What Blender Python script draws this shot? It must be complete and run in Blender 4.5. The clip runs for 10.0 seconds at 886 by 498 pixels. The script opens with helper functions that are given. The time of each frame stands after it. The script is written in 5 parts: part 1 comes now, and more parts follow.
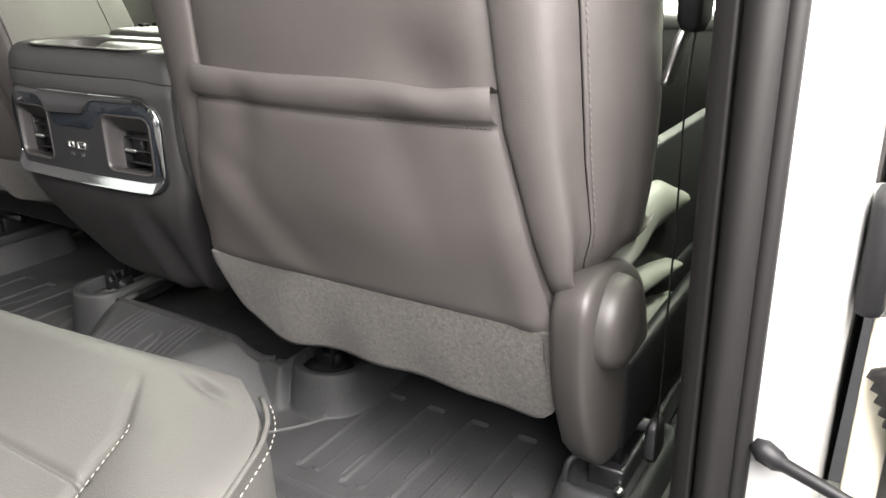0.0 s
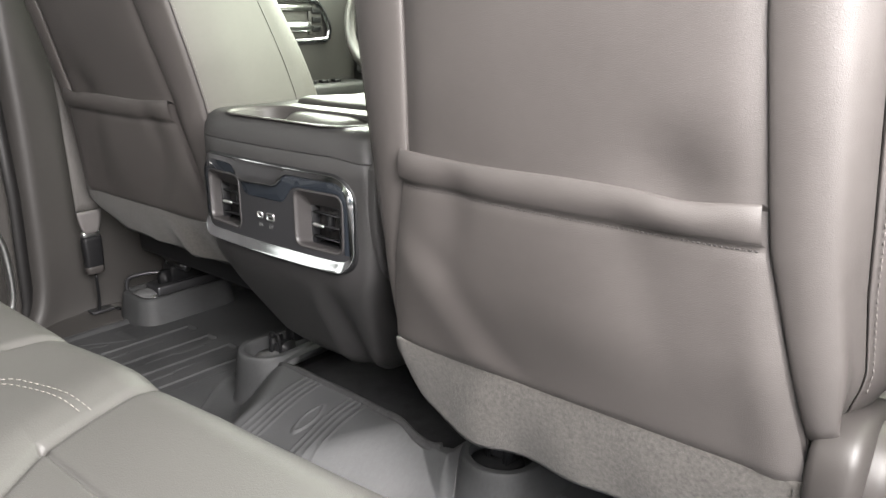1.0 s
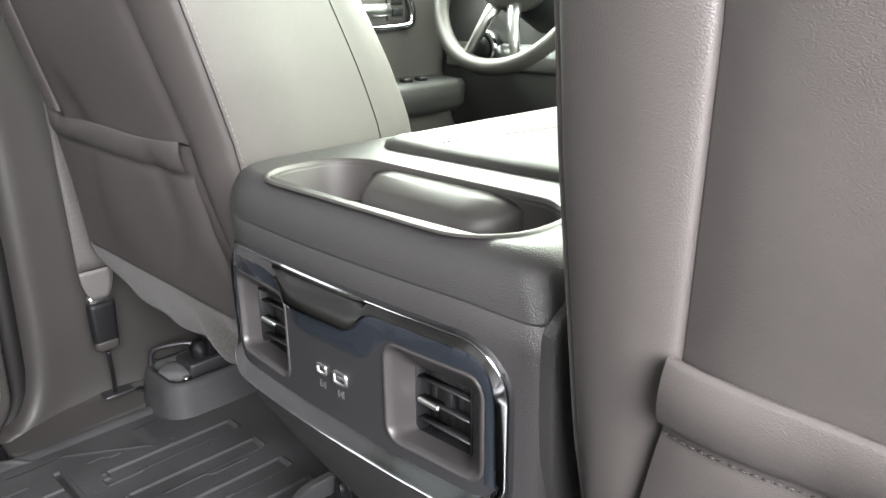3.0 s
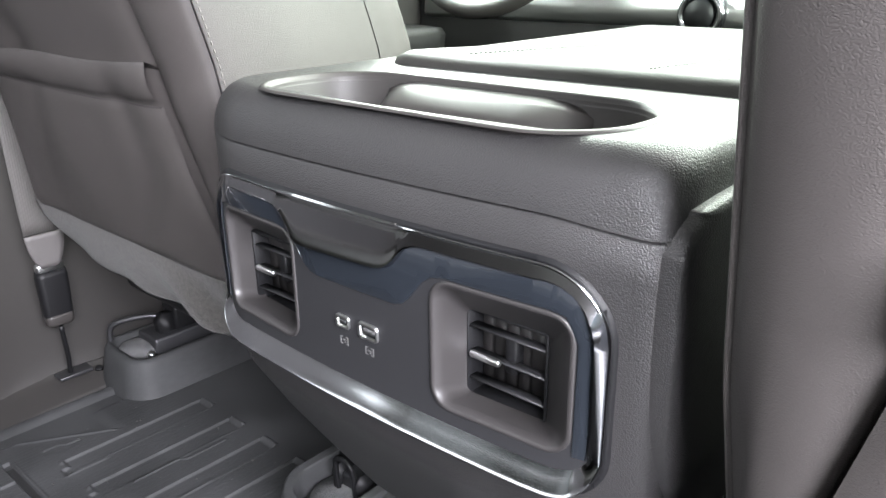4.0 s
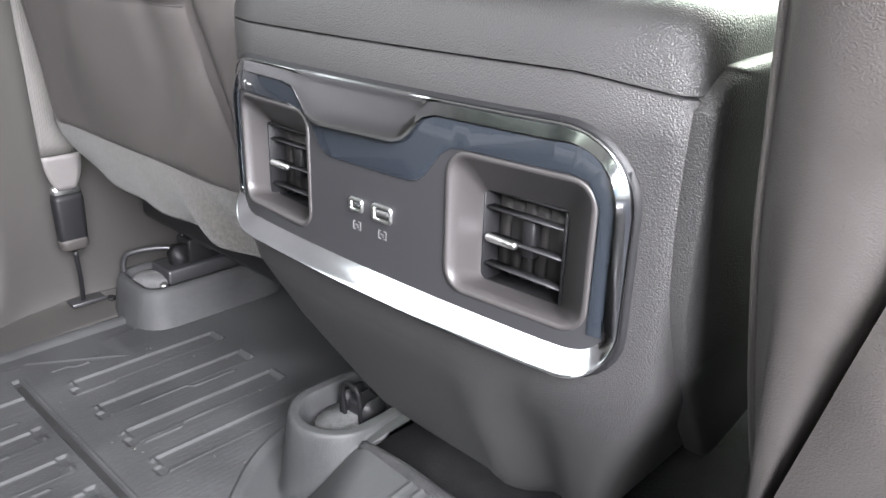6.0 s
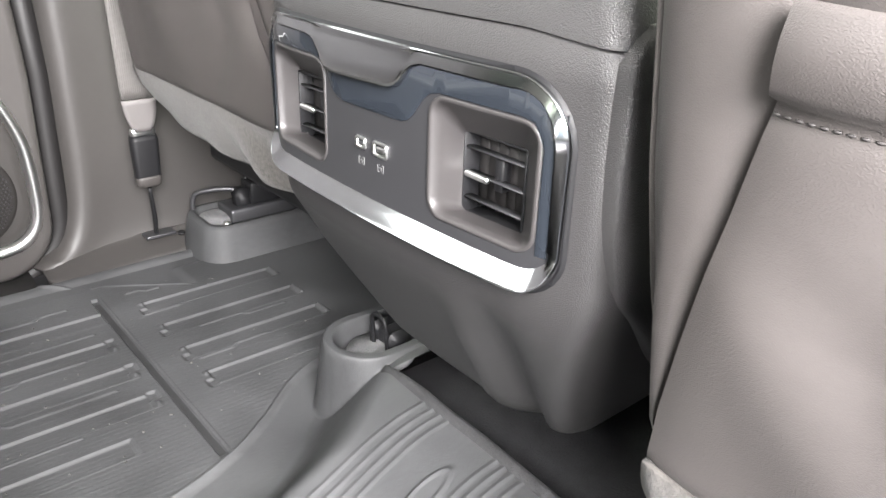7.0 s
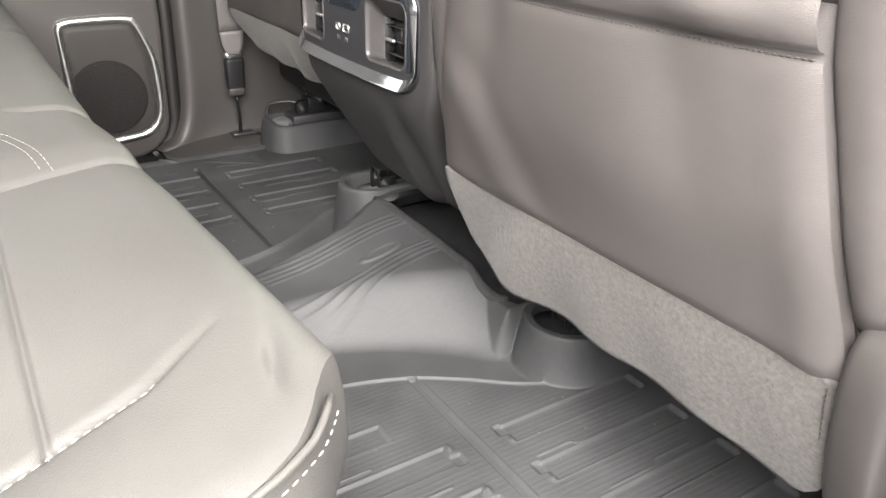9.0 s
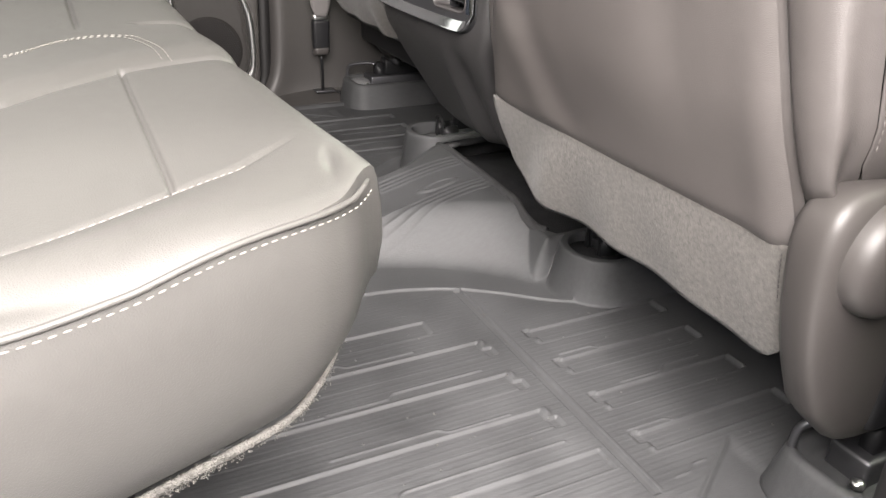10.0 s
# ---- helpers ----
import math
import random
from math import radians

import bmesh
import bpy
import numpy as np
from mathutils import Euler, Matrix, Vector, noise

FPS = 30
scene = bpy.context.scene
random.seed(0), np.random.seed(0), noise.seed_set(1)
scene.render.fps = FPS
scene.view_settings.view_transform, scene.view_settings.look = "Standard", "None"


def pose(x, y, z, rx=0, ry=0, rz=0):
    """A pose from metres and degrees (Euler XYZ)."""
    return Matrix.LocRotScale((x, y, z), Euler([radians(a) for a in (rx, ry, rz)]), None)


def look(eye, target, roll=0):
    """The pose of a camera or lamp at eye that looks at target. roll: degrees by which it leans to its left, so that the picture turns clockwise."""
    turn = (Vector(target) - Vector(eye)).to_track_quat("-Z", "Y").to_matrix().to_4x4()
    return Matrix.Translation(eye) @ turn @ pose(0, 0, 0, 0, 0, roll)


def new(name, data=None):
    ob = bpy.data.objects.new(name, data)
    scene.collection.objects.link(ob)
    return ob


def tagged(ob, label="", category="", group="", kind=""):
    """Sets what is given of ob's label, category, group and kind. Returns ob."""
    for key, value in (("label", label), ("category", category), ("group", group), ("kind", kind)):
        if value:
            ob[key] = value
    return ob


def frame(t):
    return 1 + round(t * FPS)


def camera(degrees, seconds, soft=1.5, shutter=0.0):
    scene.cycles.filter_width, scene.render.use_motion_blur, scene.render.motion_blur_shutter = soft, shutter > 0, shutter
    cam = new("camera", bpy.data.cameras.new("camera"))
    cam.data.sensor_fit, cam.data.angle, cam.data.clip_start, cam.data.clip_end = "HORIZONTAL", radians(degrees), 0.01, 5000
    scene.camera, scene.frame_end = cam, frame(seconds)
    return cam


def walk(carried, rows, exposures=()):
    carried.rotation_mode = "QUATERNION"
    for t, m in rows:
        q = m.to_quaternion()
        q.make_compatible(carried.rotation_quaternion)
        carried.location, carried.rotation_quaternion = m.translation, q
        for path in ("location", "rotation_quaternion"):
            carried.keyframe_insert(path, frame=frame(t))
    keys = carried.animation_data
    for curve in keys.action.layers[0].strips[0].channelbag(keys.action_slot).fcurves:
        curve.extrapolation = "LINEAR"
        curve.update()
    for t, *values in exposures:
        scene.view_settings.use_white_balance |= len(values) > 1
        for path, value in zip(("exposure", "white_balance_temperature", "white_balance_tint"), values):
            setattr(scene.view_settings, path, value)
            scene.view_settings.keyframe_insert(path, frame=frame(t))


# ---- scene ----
cam = camera(60.0, 10.0)
PATH = [
    (0, (0.975, 0.523, 0.624), (-0.011, 2.12, -0.065), -0.6),
    (0.5, (0.887, 0.526, 0.657), (-0.269, 2.045, 0.06), -0.1),
    (1, (0.844, 0.533, 0.661), (-0.4, 1.987, 0.08), 0.2),
    (1.5, (0.796, 0.604, 0.663), (-0.516, 1.996, 0.077), 0.3),
    (2, (0.703, 0.697, 0.668), (-0.652, 2.039, 0.065), -0.1),
    (2.5, (0.568, 0.78, 0.688), (-0.802, 2.101, 0.072), -0.2),
    (2.7, (0.508, 0.809, 0.682), (-0.858, 2.128, 0.053), -0.5),
    (3.8, (0.334, 0.869, 0.631), (-0.939, 2.252, -0.05), -0.5),
    (4, (0.325, 0.867, 0.604), (-0.929, 2.262, -0.09), -0.6),
    (4.5, (0.314, 0.87, 0.559), (-0.921, 2.28, -0.139), 0.1),
    (5, (0.305, 0.87, 0.545), (-0.927, 2.28, -0.16), 0.5),
    (6.5, (0.366, 0.858, 0.548), (-0.95, 2.146, -0.233), 2.3),
    (7, (0.42, 0.855, 0.555), (-0.961, 2.038, -0.276), 2.0),
    (7.5, (0.491, 0.826, 0.578), (-0.943, 1.929, -0.275), 1.6),
    (8, (0.588, 0.798, 0.596), (-0.876, 1.852, -0.267), 1.2),
    (8.5, (0.742, 0.748, 0.592), (-0.74, 1.766, -0.283), 0.8),
    (9, (0.91, 0.708, 0.577), (-0.591, 1.698, -0.298), 1.7),
    (9.5, (1.025, 0.672, 0.554), (-0.505, 1.605, -0.335), 2.1),
    (10, (1.064, 0.662, 0.544), (-0.528, 1.483, -0.346), 2.5),
]
walk(cam, [(t, look(eye, target, roll)) for t, eye, target, roll in PATH],
     exposures=[(0, 2.1, 6550, 10), (0.5, 2.37, 6500, 10), (1, 2.4, 6450, 10), (2.5, 2.68, 6350, 10), (4.0, 2.85, 5950, 13), (5.0, 3.35, 5950, 12), (6.5, 3.7, 6150, 11), (7.5, 3.8, 6450, 10), (8.5, 3.25, 6500, 10), (9.0, 2.85, 6550, 10), (10.0, 2.55, 6650, 12)])

# ---- world, sun, exposure ----
world = bpy.data.worlds.new("sky")
scene.world = world
world.use_nodes = True
_wn = world.node_tree.nodes
_sky = _wn.new("ShaderNodeTexSky")
_sky.sky_type, _sky.sun_disc = "NISHITA", False
_sky.sun_elevation, _sky.sun_rotation = radians(48), radians(18)
_sky.air_density, _sky.dust_density = 1.0, 3.0
world.node_tree.links.new(_sky.outputs[0], _wn["Background"].inputs[0])
_wn["Background"].inputs[1].default_value = 0.03
sun = new("sun", bpy.data.lights.new("sun", "SUN"))
sun.data.energy, sun.data.angle, sun.data.color = 0.3, radians(12), (1.0, 0.96, 0.9)
sun.matrix_world = look((2.0, 6.0, 7.0), (0, 0, 0))


def daylight(name, eye, target, w, h, watts, tint):
    """Area lamp that stands in for sky light at one of the cab's openings."""
    a = new(name, bpy.data.lights.new(name, "AREA"))
    a.data.shape, a.data.size, a.data.size_y, a.data.energy, a.data.color = "RECTANGLE", w, h, watts, tint
    a.matrix_world = look(eye, target)
    return a


daylight("daylight_doorway", (1.22, 0.62, 1.04), (0.1, 0.80, 0.22), 1.05, 0.76, 32, (1.0, 0.955, 0.925))
# left and rear lamps replace the sky light that the opaque panes block
daylight("daylight_left_window", (-0.93, 0.56, 0.93), (0.3, 0.66, 0.35), 1.06, 0.52, 1.0, (0.97, 1.0, 0.93))
daylight("daylight_rear_window", (0.0, -0.03, 1.00), (0.0, 0.50, 0.20), 1.68, 0.40, 1.6, (1.0, 0.98, 0.92))
daylight("daylight_windscreen", (0.0, 2.25, 1.10), (0.0, 1.2, 0.45), 1.4, 0.60, 10, (0.91, 1.0, 0.77))
daylight("daylight_driver_window", (-0.93, 1.79, 0.97), (0.3, 1.35, 0.45), 0.90, 0.36, 9, (0.93, 1.0, 0.83))
daylight("daylight_front_window", (0.925, 1.78, 0.93), (-0.4, 1.55, 0.55), 0.92, 0.44, 10, (0.92, 1.0, 0.80))


# ---- materials ----
def mat(name, base, rough=0.5, metal=0.0, var=0.0, vscale=6.0, bump=0.0, bscale=400.0, kind="noise", coat=0.0,
        bdist=0.001, stretch=None, rvar=0.0, spec=0.5, sheen=0.0):
    """Principled material with colour variation at two scales and a fine relief."""
    m = bpy.data.materials.new(name)
    m.use_nodes = True
    t = m.node_tree
    n, l = t.nodes, t.links
    b = n["Principled BSDF"]
    b.inputs["Base Color"].default_value = (*base, 1)
    b.inputs["Roughness"].default_value = rough
    b.inputs["Metallic"].default_value = metal
    b.inputs["Coat Weight"].default_value = coat
    b.inputs["Specular IOR Level"].default_value = spec
    b.inputs["Sheen Weight"].default_value = sheen
    co = n.new("ShaderNodeTexCoord").outputs["Object"]
    if stretch:
        mp = n.new("ShaderNodeMapping")
        mp.inputs["Scale"].default_value = stretch
        l.new(co, mp.inputs["Vector"])
        co2 = mp.outputs[0]
    else:
        co2 = co

    def tex(scale, vec, detail=6.0):
        x = n.new("ShaderNodeTexNoise")
        x.inputs["Scale"].default_value, x.inputs["Detail"].default_value = scale, detail
        l.new(vec, x.inputs["Vector"])
        return x.outputs["Fac"]

    if var:
        big, fine = tex(vscale, co), tex(vscale * 14, co2)
        mix = n.new("ShaderNodeMath")
        mix.operation = "MULTIPLY_ADD"
        l.new(fine, mix.inputs[0])
        mix.inputs[1].default_value = 0.5
        l.new(big, mix.inputs[2])
        ramp = n.new("ShaderNodeMapRange")
        ramp.inputs[1].default_value, ramp.inputs[2].default_value = 0.45, 1.05
        l.new(mix.outputs[0], ramp.inputs[0])
        c = n.new("ShaderNodeMix")
        c.data_type = "RGBA"
        lo = tuple(v * (1 - var) for v in base)
        hi = tuple(min(1, v * (1 + var)) for v in base)
        c.inputs[6].default_value, c.inputs[7].default_value = (*lo, 1), (*hi, 1)
        l.new(ramp.outputs[0], c.inputs[0])
        l.new(c.outputs[2], b.inputs["Base Color"])
        if rvar:
            r = n.new("ShaderNodeMapRange")
            r.inputs[3].default_value, r.inputs[4].default_value = rough - rvar, rough + rvar
            l.new(ramp.outputs[0], r.inputs[0])
            l.new(r.outputs[0], b.inputs["Roughness"])
    if bump:
        bp = n.new("ShaderNodeBump")
        bp.inputs["Strength"].default_value, bp.inputs["Distance"].default_value = bump, bdist
        if kind == "pebble":
            v = n.new("ShaderNodeTexVoronoi")
            v.inputs["Scale"].default_value = bscale
            l.new(co2, v.inputs["Vector"])
            h = v.outputs["Distance"]
            bp.invert = True
        elif kind == "hide":
            v = n.new("ShaderNodeTexVoronoi")
            v.feature = "SMOOTH_F1"
            v.inputs["Scale"].default_value = bscale
            warp = n.new("ShaderNodeTexNoise")
            warp.inputs["Scale"].default_value, warp.inputs["Detail"].default_value = bscale * 0.35, 4.0
            l.new(co2, warp.inputs["Vector"])
            add = n.new("ShaderNodeVectorMath")
            add.operation = "MULTIPLY_ADD"
            l.new(warp.outputs["Color"], add.inputs[0])
            add.inputs[1].default_value = (1.6 / bscale,) * 3
            l.new(co2, add.inputs[2])
            l.new(add.outputs[0], v.inputs["Vector"])
            both = n.new("ShaderNodeMath")
            both.operation = "MULTIPLY_ADD"
            l.new(tex(bscale * 0.12, co2, 5.0), both.inputs[0])
            both.inputs[1].default_value = 0.14
            l.new(v.outputs["Distance"], both.inputs[2])
            h = both.outputs[0]
        elif kind == "weave":
            v = n.new("ShaderNodeTexWave")
            v.bands_direction = "Y"
            v.inputs["Scale"].default_value, v.inputs["Distortion"].default_value = bscale, 0.2
            l.new(co2, v.inputs["Vector"])
            h = v.outputs["Fac"]
        else:
            h = tex(bscale, co2, 3.0)
        l.new(h, bp.inputs["Height"])
        l.new(bp.outputs[0], b.inputs["Normal"])
    return m


LEATHER = mat("leather_charcoal", (0.0505, 0.0455, 0.0436), 0.47, var=0.12, vscale=7, bump=0.40, bscale=1450, kind="hide", bdist=0.0005, stretch=(0.85, 0.85, 1.2), rvar=0.05)
LEATHER_SEAT = mat("leather_bench", (0.0400, 0.0388, 0.0366), 0.52, var=0.10, vscale=6, bump=0.36, bscale=1200, kind="hide", bdist=0.0005, rvar=0.05, spec=0.34)
FELT = mat("felt_grey", (0.050, 0.0462, 0.0420), 0.95, var=0.55, vscale=230, bump=0.8, bscale=520, bdist=0.0012, stretch=(1.0, 1.0, 0.55), sheen=0.1)
PLASTIC = mat("plastic_grained", (0.0240, 0.0231, 0.0233), 0.43, var=0.08, bump=0.55, bscale=1150, kind="pebble", bdist=0.0005, spec=0.5)
PLASTIC_SMOOTH = mat("plastic_smooth", (0.040, 0.0372, 0.0358), 0.45, spec=0.35, var=0.06, bump=0.05, bscale=900)
PLASTIC_COVER = mat("plastic_cover", (0.035, 0.0318, 0.0303), 0.46, var=0.05, bump=0.15, bscale=1100, spec=0.4)
PILLAR = mat("pillar_trim", (0.030, 0.0279, 0.0267), 0.5, spec=0.38, var=0.08, bump=0.2, bscale=900)
MATTE = mat("panel_matte", (0.0165, 0.0165, 0.0180), 0.46, bump=0.05, bscale=1500)
VENTLIP = mat("vent_lip", (0.026, 0.024, 0.024), 0.45)
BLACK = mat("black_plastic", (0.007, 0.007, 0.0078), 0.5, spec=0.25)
# lit copy of the cushion leather: window light put into the base colour
LEATHER_LIT = mat("leather_lit_pale", (0.175, 0.180, 0.160), 0.5, var=0.06, bump=0.2, bscale=900)
CREAM = mat("cream_seam", (0.62, 0.58, 0.47), 0.4, var=0.04)
GLOSS = mat("gloss_black", (0.016, 0.019, 0.024), 0.06, coat=1.0, spec=0.9)
CHROME = mat("chrome", (0.42, 0.425, 0.44), 0.12, metal=1.0)
SATIN = mat("satin_chrome", (0.66, 0.66, 0.65), 0.30, metal=1.0)
STEEL = mat("dark_steel", (0.08, 0.08, 0.085), 0.4, metal=0.8)
RUBBER = mat("rubber_mat", (0.039, 0.0398, 0.041), 0.60, spec=0.32, var=0.38, vscale=9, bump=0.5, bscale=420, bdist=0.0006, stretch=(2.0, 0.5, 1), rvar=0.15)
GROOVE_SHADE = mat("groove_shade", (0.010, 0.010, 0.0105), 0.7, var=0.4, vscale=30, bump=0.3, bscale=300)
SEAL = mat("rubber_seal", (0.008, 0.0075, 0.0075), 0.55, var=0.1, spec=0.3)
CARPET = mat("black_carpet", (0.011, 0.011, 0.0118), 0.95, var=0.4, vscale=40, bump=0.8, bscale=500, bdist=0.002, spec=0.15)
CARPET_EDGE = mat("edging_felt", (0.022, 0.022, 0.023), 0.95, var=0.5, vscale=80, bump=0.8, bscale=500, bdist=0.002)
CARPET_GREY = mat("grey_carpet", (0.09, 0.09, 0.092), 0.95, var=0.5, vscale=60, bump=0.9, bscale=420, bdist=0.002)
FUZZ = mat("bench_fuzz", (0.060, 0.057, 0.052), 0.95, var=0.4, vscale=60, bump=0.9, bscale=600, bdist=0.002)
WEBBING = mat("belt_webbing", (0.075, 0.070, 0.067), 0.7, var=0.15, bump=0.4, bscale=105, kind="weave", bdist=0.0015)
THREAD = mat("thread_pale", (0.125, 0.118, 0.106), 0.7)
THREAD_MID = mat("thread_taupe", (0.095, 0.086, 0.081), 0.7)
THREAD_DARK = mat("thread_grey", (0.018, 0.016, 0.0155), 0.7)
PAINT = mat("white_paint", (0.35, 0.35, 0.346), 0.3, coat=0.4, var=0.02)
SKY_BLOCK = mat("sky_block_pane", (0.012, 0.014, 0.013), 0.04, coat=0.5, spec=0.6)
HEADLINER = mat("headliner", (0.16, 0.156, 0.15), 0.95, var=0.05, bump=0.3, bscale=500)
GROUND = mat("ground_grey", (0.13, 0.128, 0.122), 0.9, var=0.15, vscale=2, bump=0.3, bscale=40, bdist=0.004)
WOOD = mat("wood_trim", (0.16, 0.09, 0.045), 0.35, var=0.4, vscale=20, stretch=(1, 8, 1))
WHITE = mat("white_print", (0.075, 0.075, 0.075), 0.5)
FOLD = mat("belt_fold", (0.105, 0.098, 0.096), 0.6, var=0.1)
MESH_GRILLE = mat("speaker_grille", (0.010, 0.009, 0.0084), 0.8, spec=0.15, var=0.1)
POD = mat("speaker_pod", (0.019, 0.0175, 0.0163), 0.6, spec=0.25, var=0.08, bump=0.15, bscale=900)


# ---- mesh helpers ----
def part(name, bm, material, parent=None, label="", smooth=True, angle=None):
    """Link a bmesh as one mesh object, under a thing or a part."""
    bmesh.ops.recalc_face_normals(bm, faces=bm.faces)
    me = bpy.data.meshes.new(name)
    if smooth:
        for f in bm.faces:
            f.smooth = True
        if angle:
            for e in bm.edges:
                if len(e.link_faces) == 2 and e.calc_face_angle(0) > radians(angle):
                    e.smooth = False
    bm.to_mesh(me)
    bm.free()
    me.materials.append(material)
    ob = new(name, me)
    if parent is not None:
        ob.parent = parent
    if label:
        ob["label"] = label
    return ob


def thing(name, label, category, group="", kind="", at=(0, 0, 0)):
    e = new(name)
    e.empty_display_size = 0.05
    e.location = at
    return tagged(e, label, category, group, kind)


def grid_mesh(rows, close_u=False):
    """A sheet from rows of points."""
    bm = bmesh.new()
    vs = [[bm.verts.new(p) for p in r] for r in rows]
    for a, b in zip(vs, vs[1:]):
        n = len(a)
        for i in range(n if close_u else n - 1):
            j = (i + 1) % n
            bm.faces.new((a[i], a[j], b[j], b[i]))
    return bm


def loft(rings, caps=True):
    bm = grid_mesh(rings, True)
    if caps:
        bm.verts.ensure_lookup_table()
        n = len(rings[0])
        bm.faces.new(bm.verts[:n])
        bm.faces.new(bm.verts[-n:])
    return bm


def thicken(bm, d):
    """Give a sheet thickness d."""
    bmesh.ops.recalc_face_normals(bm, faces=bm.faces)
    bmesh.ops.solidify(bm, geom=bm.faces[:], thickness=d)
    return bm


def rounded(w, h, r, n=6, cx=0.0, cy=0.0):
    """Rounded rectangle outline, counter-clockwise."""
    out = []
    for qx, qy, a0 in ((1, 1, 0), (-1, 1, 90), (-1, -1, 180), (1, -1, 270)):
        for i in range(n + 1):
            a = radians(a0 + 90 * i / n)
            out.append((cx + qx * (w / 2 - r) + r * math.cos(a), cy + qy * (h / 2 - r) + r * math.sin(a)))
    return out


def box(x0, x1, y0, y1, z0, z1, r=0.004, seg=2):
    bm = bmesh.new()
    bmesh.ops.create_cube(bm, size=1.0, matrix=Matrix.Translation(((x0 + x1) / 2, (y0 + y1) / 2, (z0 + z1) / 2)) @ Matrix.Diagonal((x1 - x0, y1 - y0, z1 - z0, 1)))
    if r:
        bmesh.ops.bevel(bm, geom=bm.edges[:], offset=r, segments=seg, profile=0.5, affect="EDGES")
    return bm


def smoothpath(pts, n=8):
    """Catmull-Rom through the points."""
    p = [Vector(q) for q in pts]
    p = [2 * p[0] - p[1]] + p + [2 * p[-1] - p[-2]]
    out = []
    for i in range(1, len(p) - 2):
        for k in range(n):
            t = k / n
            a, b, c, d = p[i - 1:i + 3]
            out.append(0.5 * ((2 * b) + (c - a) * t + (2 * a - 5 * b + 4 * c - d) * t * t + (3 * b - a - 3 * c + d) * t ** 3))
    out.append(p[-2])
    return out


def tube(pts, r, n=10, caps=True):
    """A round bar along points; r is one radius or a list."""
    pts = [Vector(p) for p in pts]
    rs = r if isinstance(r, (list, tuple)) else [r] * len(pts)
    rings = []
    up = None
    for i, p in enumerate(pts):
        t = (pts[min(i + 1, len(pts) - 1)] - pts[max(i - 1, 0)]).normalized()
        if up is None:
            up = t.orthogonal().normalized()
        up = (up - t * up.dot(t)).normalized()
        s = t.cross(up)
        rings.append([p + rs[i] * (math.cos(a) * up + math.sin(a) * s) for a in [2 * math.pi * k / n for k in range(n)]])
    return loft(rings, caps)


def join_bm(bms):
    out = bmesh.new()
    me = bpy.data.meshes.new("tmp")
    for b in bms:
        b.to_mesh(me)
        b.free()
        out.from_mesh(me)
    bpy.data.meshes.remove(me)
    return out


def lathe(profile, origin, axis=(1, 0, 0), n=40):
    """Turn a profile of (distance along axis, radius) round the axis."""
    ax = Vector(axis).normalized()
    u = ax.orthogonal().normalized()
    v = ax.cross(u)
    o = Vector(origin)
    return loft([[o + ax * d + r * (math.cos(a) * u + math.sin(a) * v) for a in [2 * math.pi * k / n for k in range(n)]] for d, r in profile])


def stitches(pts, parent, material=THREAD, step=0.0065, length=0.0045, r=0.0006, name="stitching", label=""):
    """A row of sewn stitches along a smooth line, as one seam."""
    p = [Vector(q) for q in pts]
    bms = []
    acc, nxt = 0.0, 0.0
    for a, b in zip(p, p[1:]):
        d = (b - a).length
        if d < 1e-6:
            continue
        t = (b - a) / d
        while nxt <= acc + d:
            c = a + t * (nxt - acc)
            bms.append(tube([c - t * length / 2, c - t * length / 4, c + t * length / 4, c + t * length / 2], [r * 0.4, r, r, r * 0.4], 5))
            nxt += step
        acc += d
    return part(name, join_bm(bms), material, parent, label)


def lerp(x, xs, ys):
    return float(np.interp(x, xs, ys))


def sstep(a, b, x):
    t = np.clip((x - a) / (b - a), 0, 1)
    return t * t * (3 - 2 * t)


# ---- structure: cab floor, walls, roof, ground ----
ground = tagged(part("ground", box(-60, 60, -60, 60, -0.90, -0.80, 0), GROUND, smooth=False), "plain grey ground outside the truck", "ground", kind="structure")


tagged(part("underbody", box(-0.82, 0.82, 0.05, 2.55, -0.80, -0.06, 0.02), BLACK, smooth=False), "dark plain underbody that carries the cab", "underbody", kind="structure")


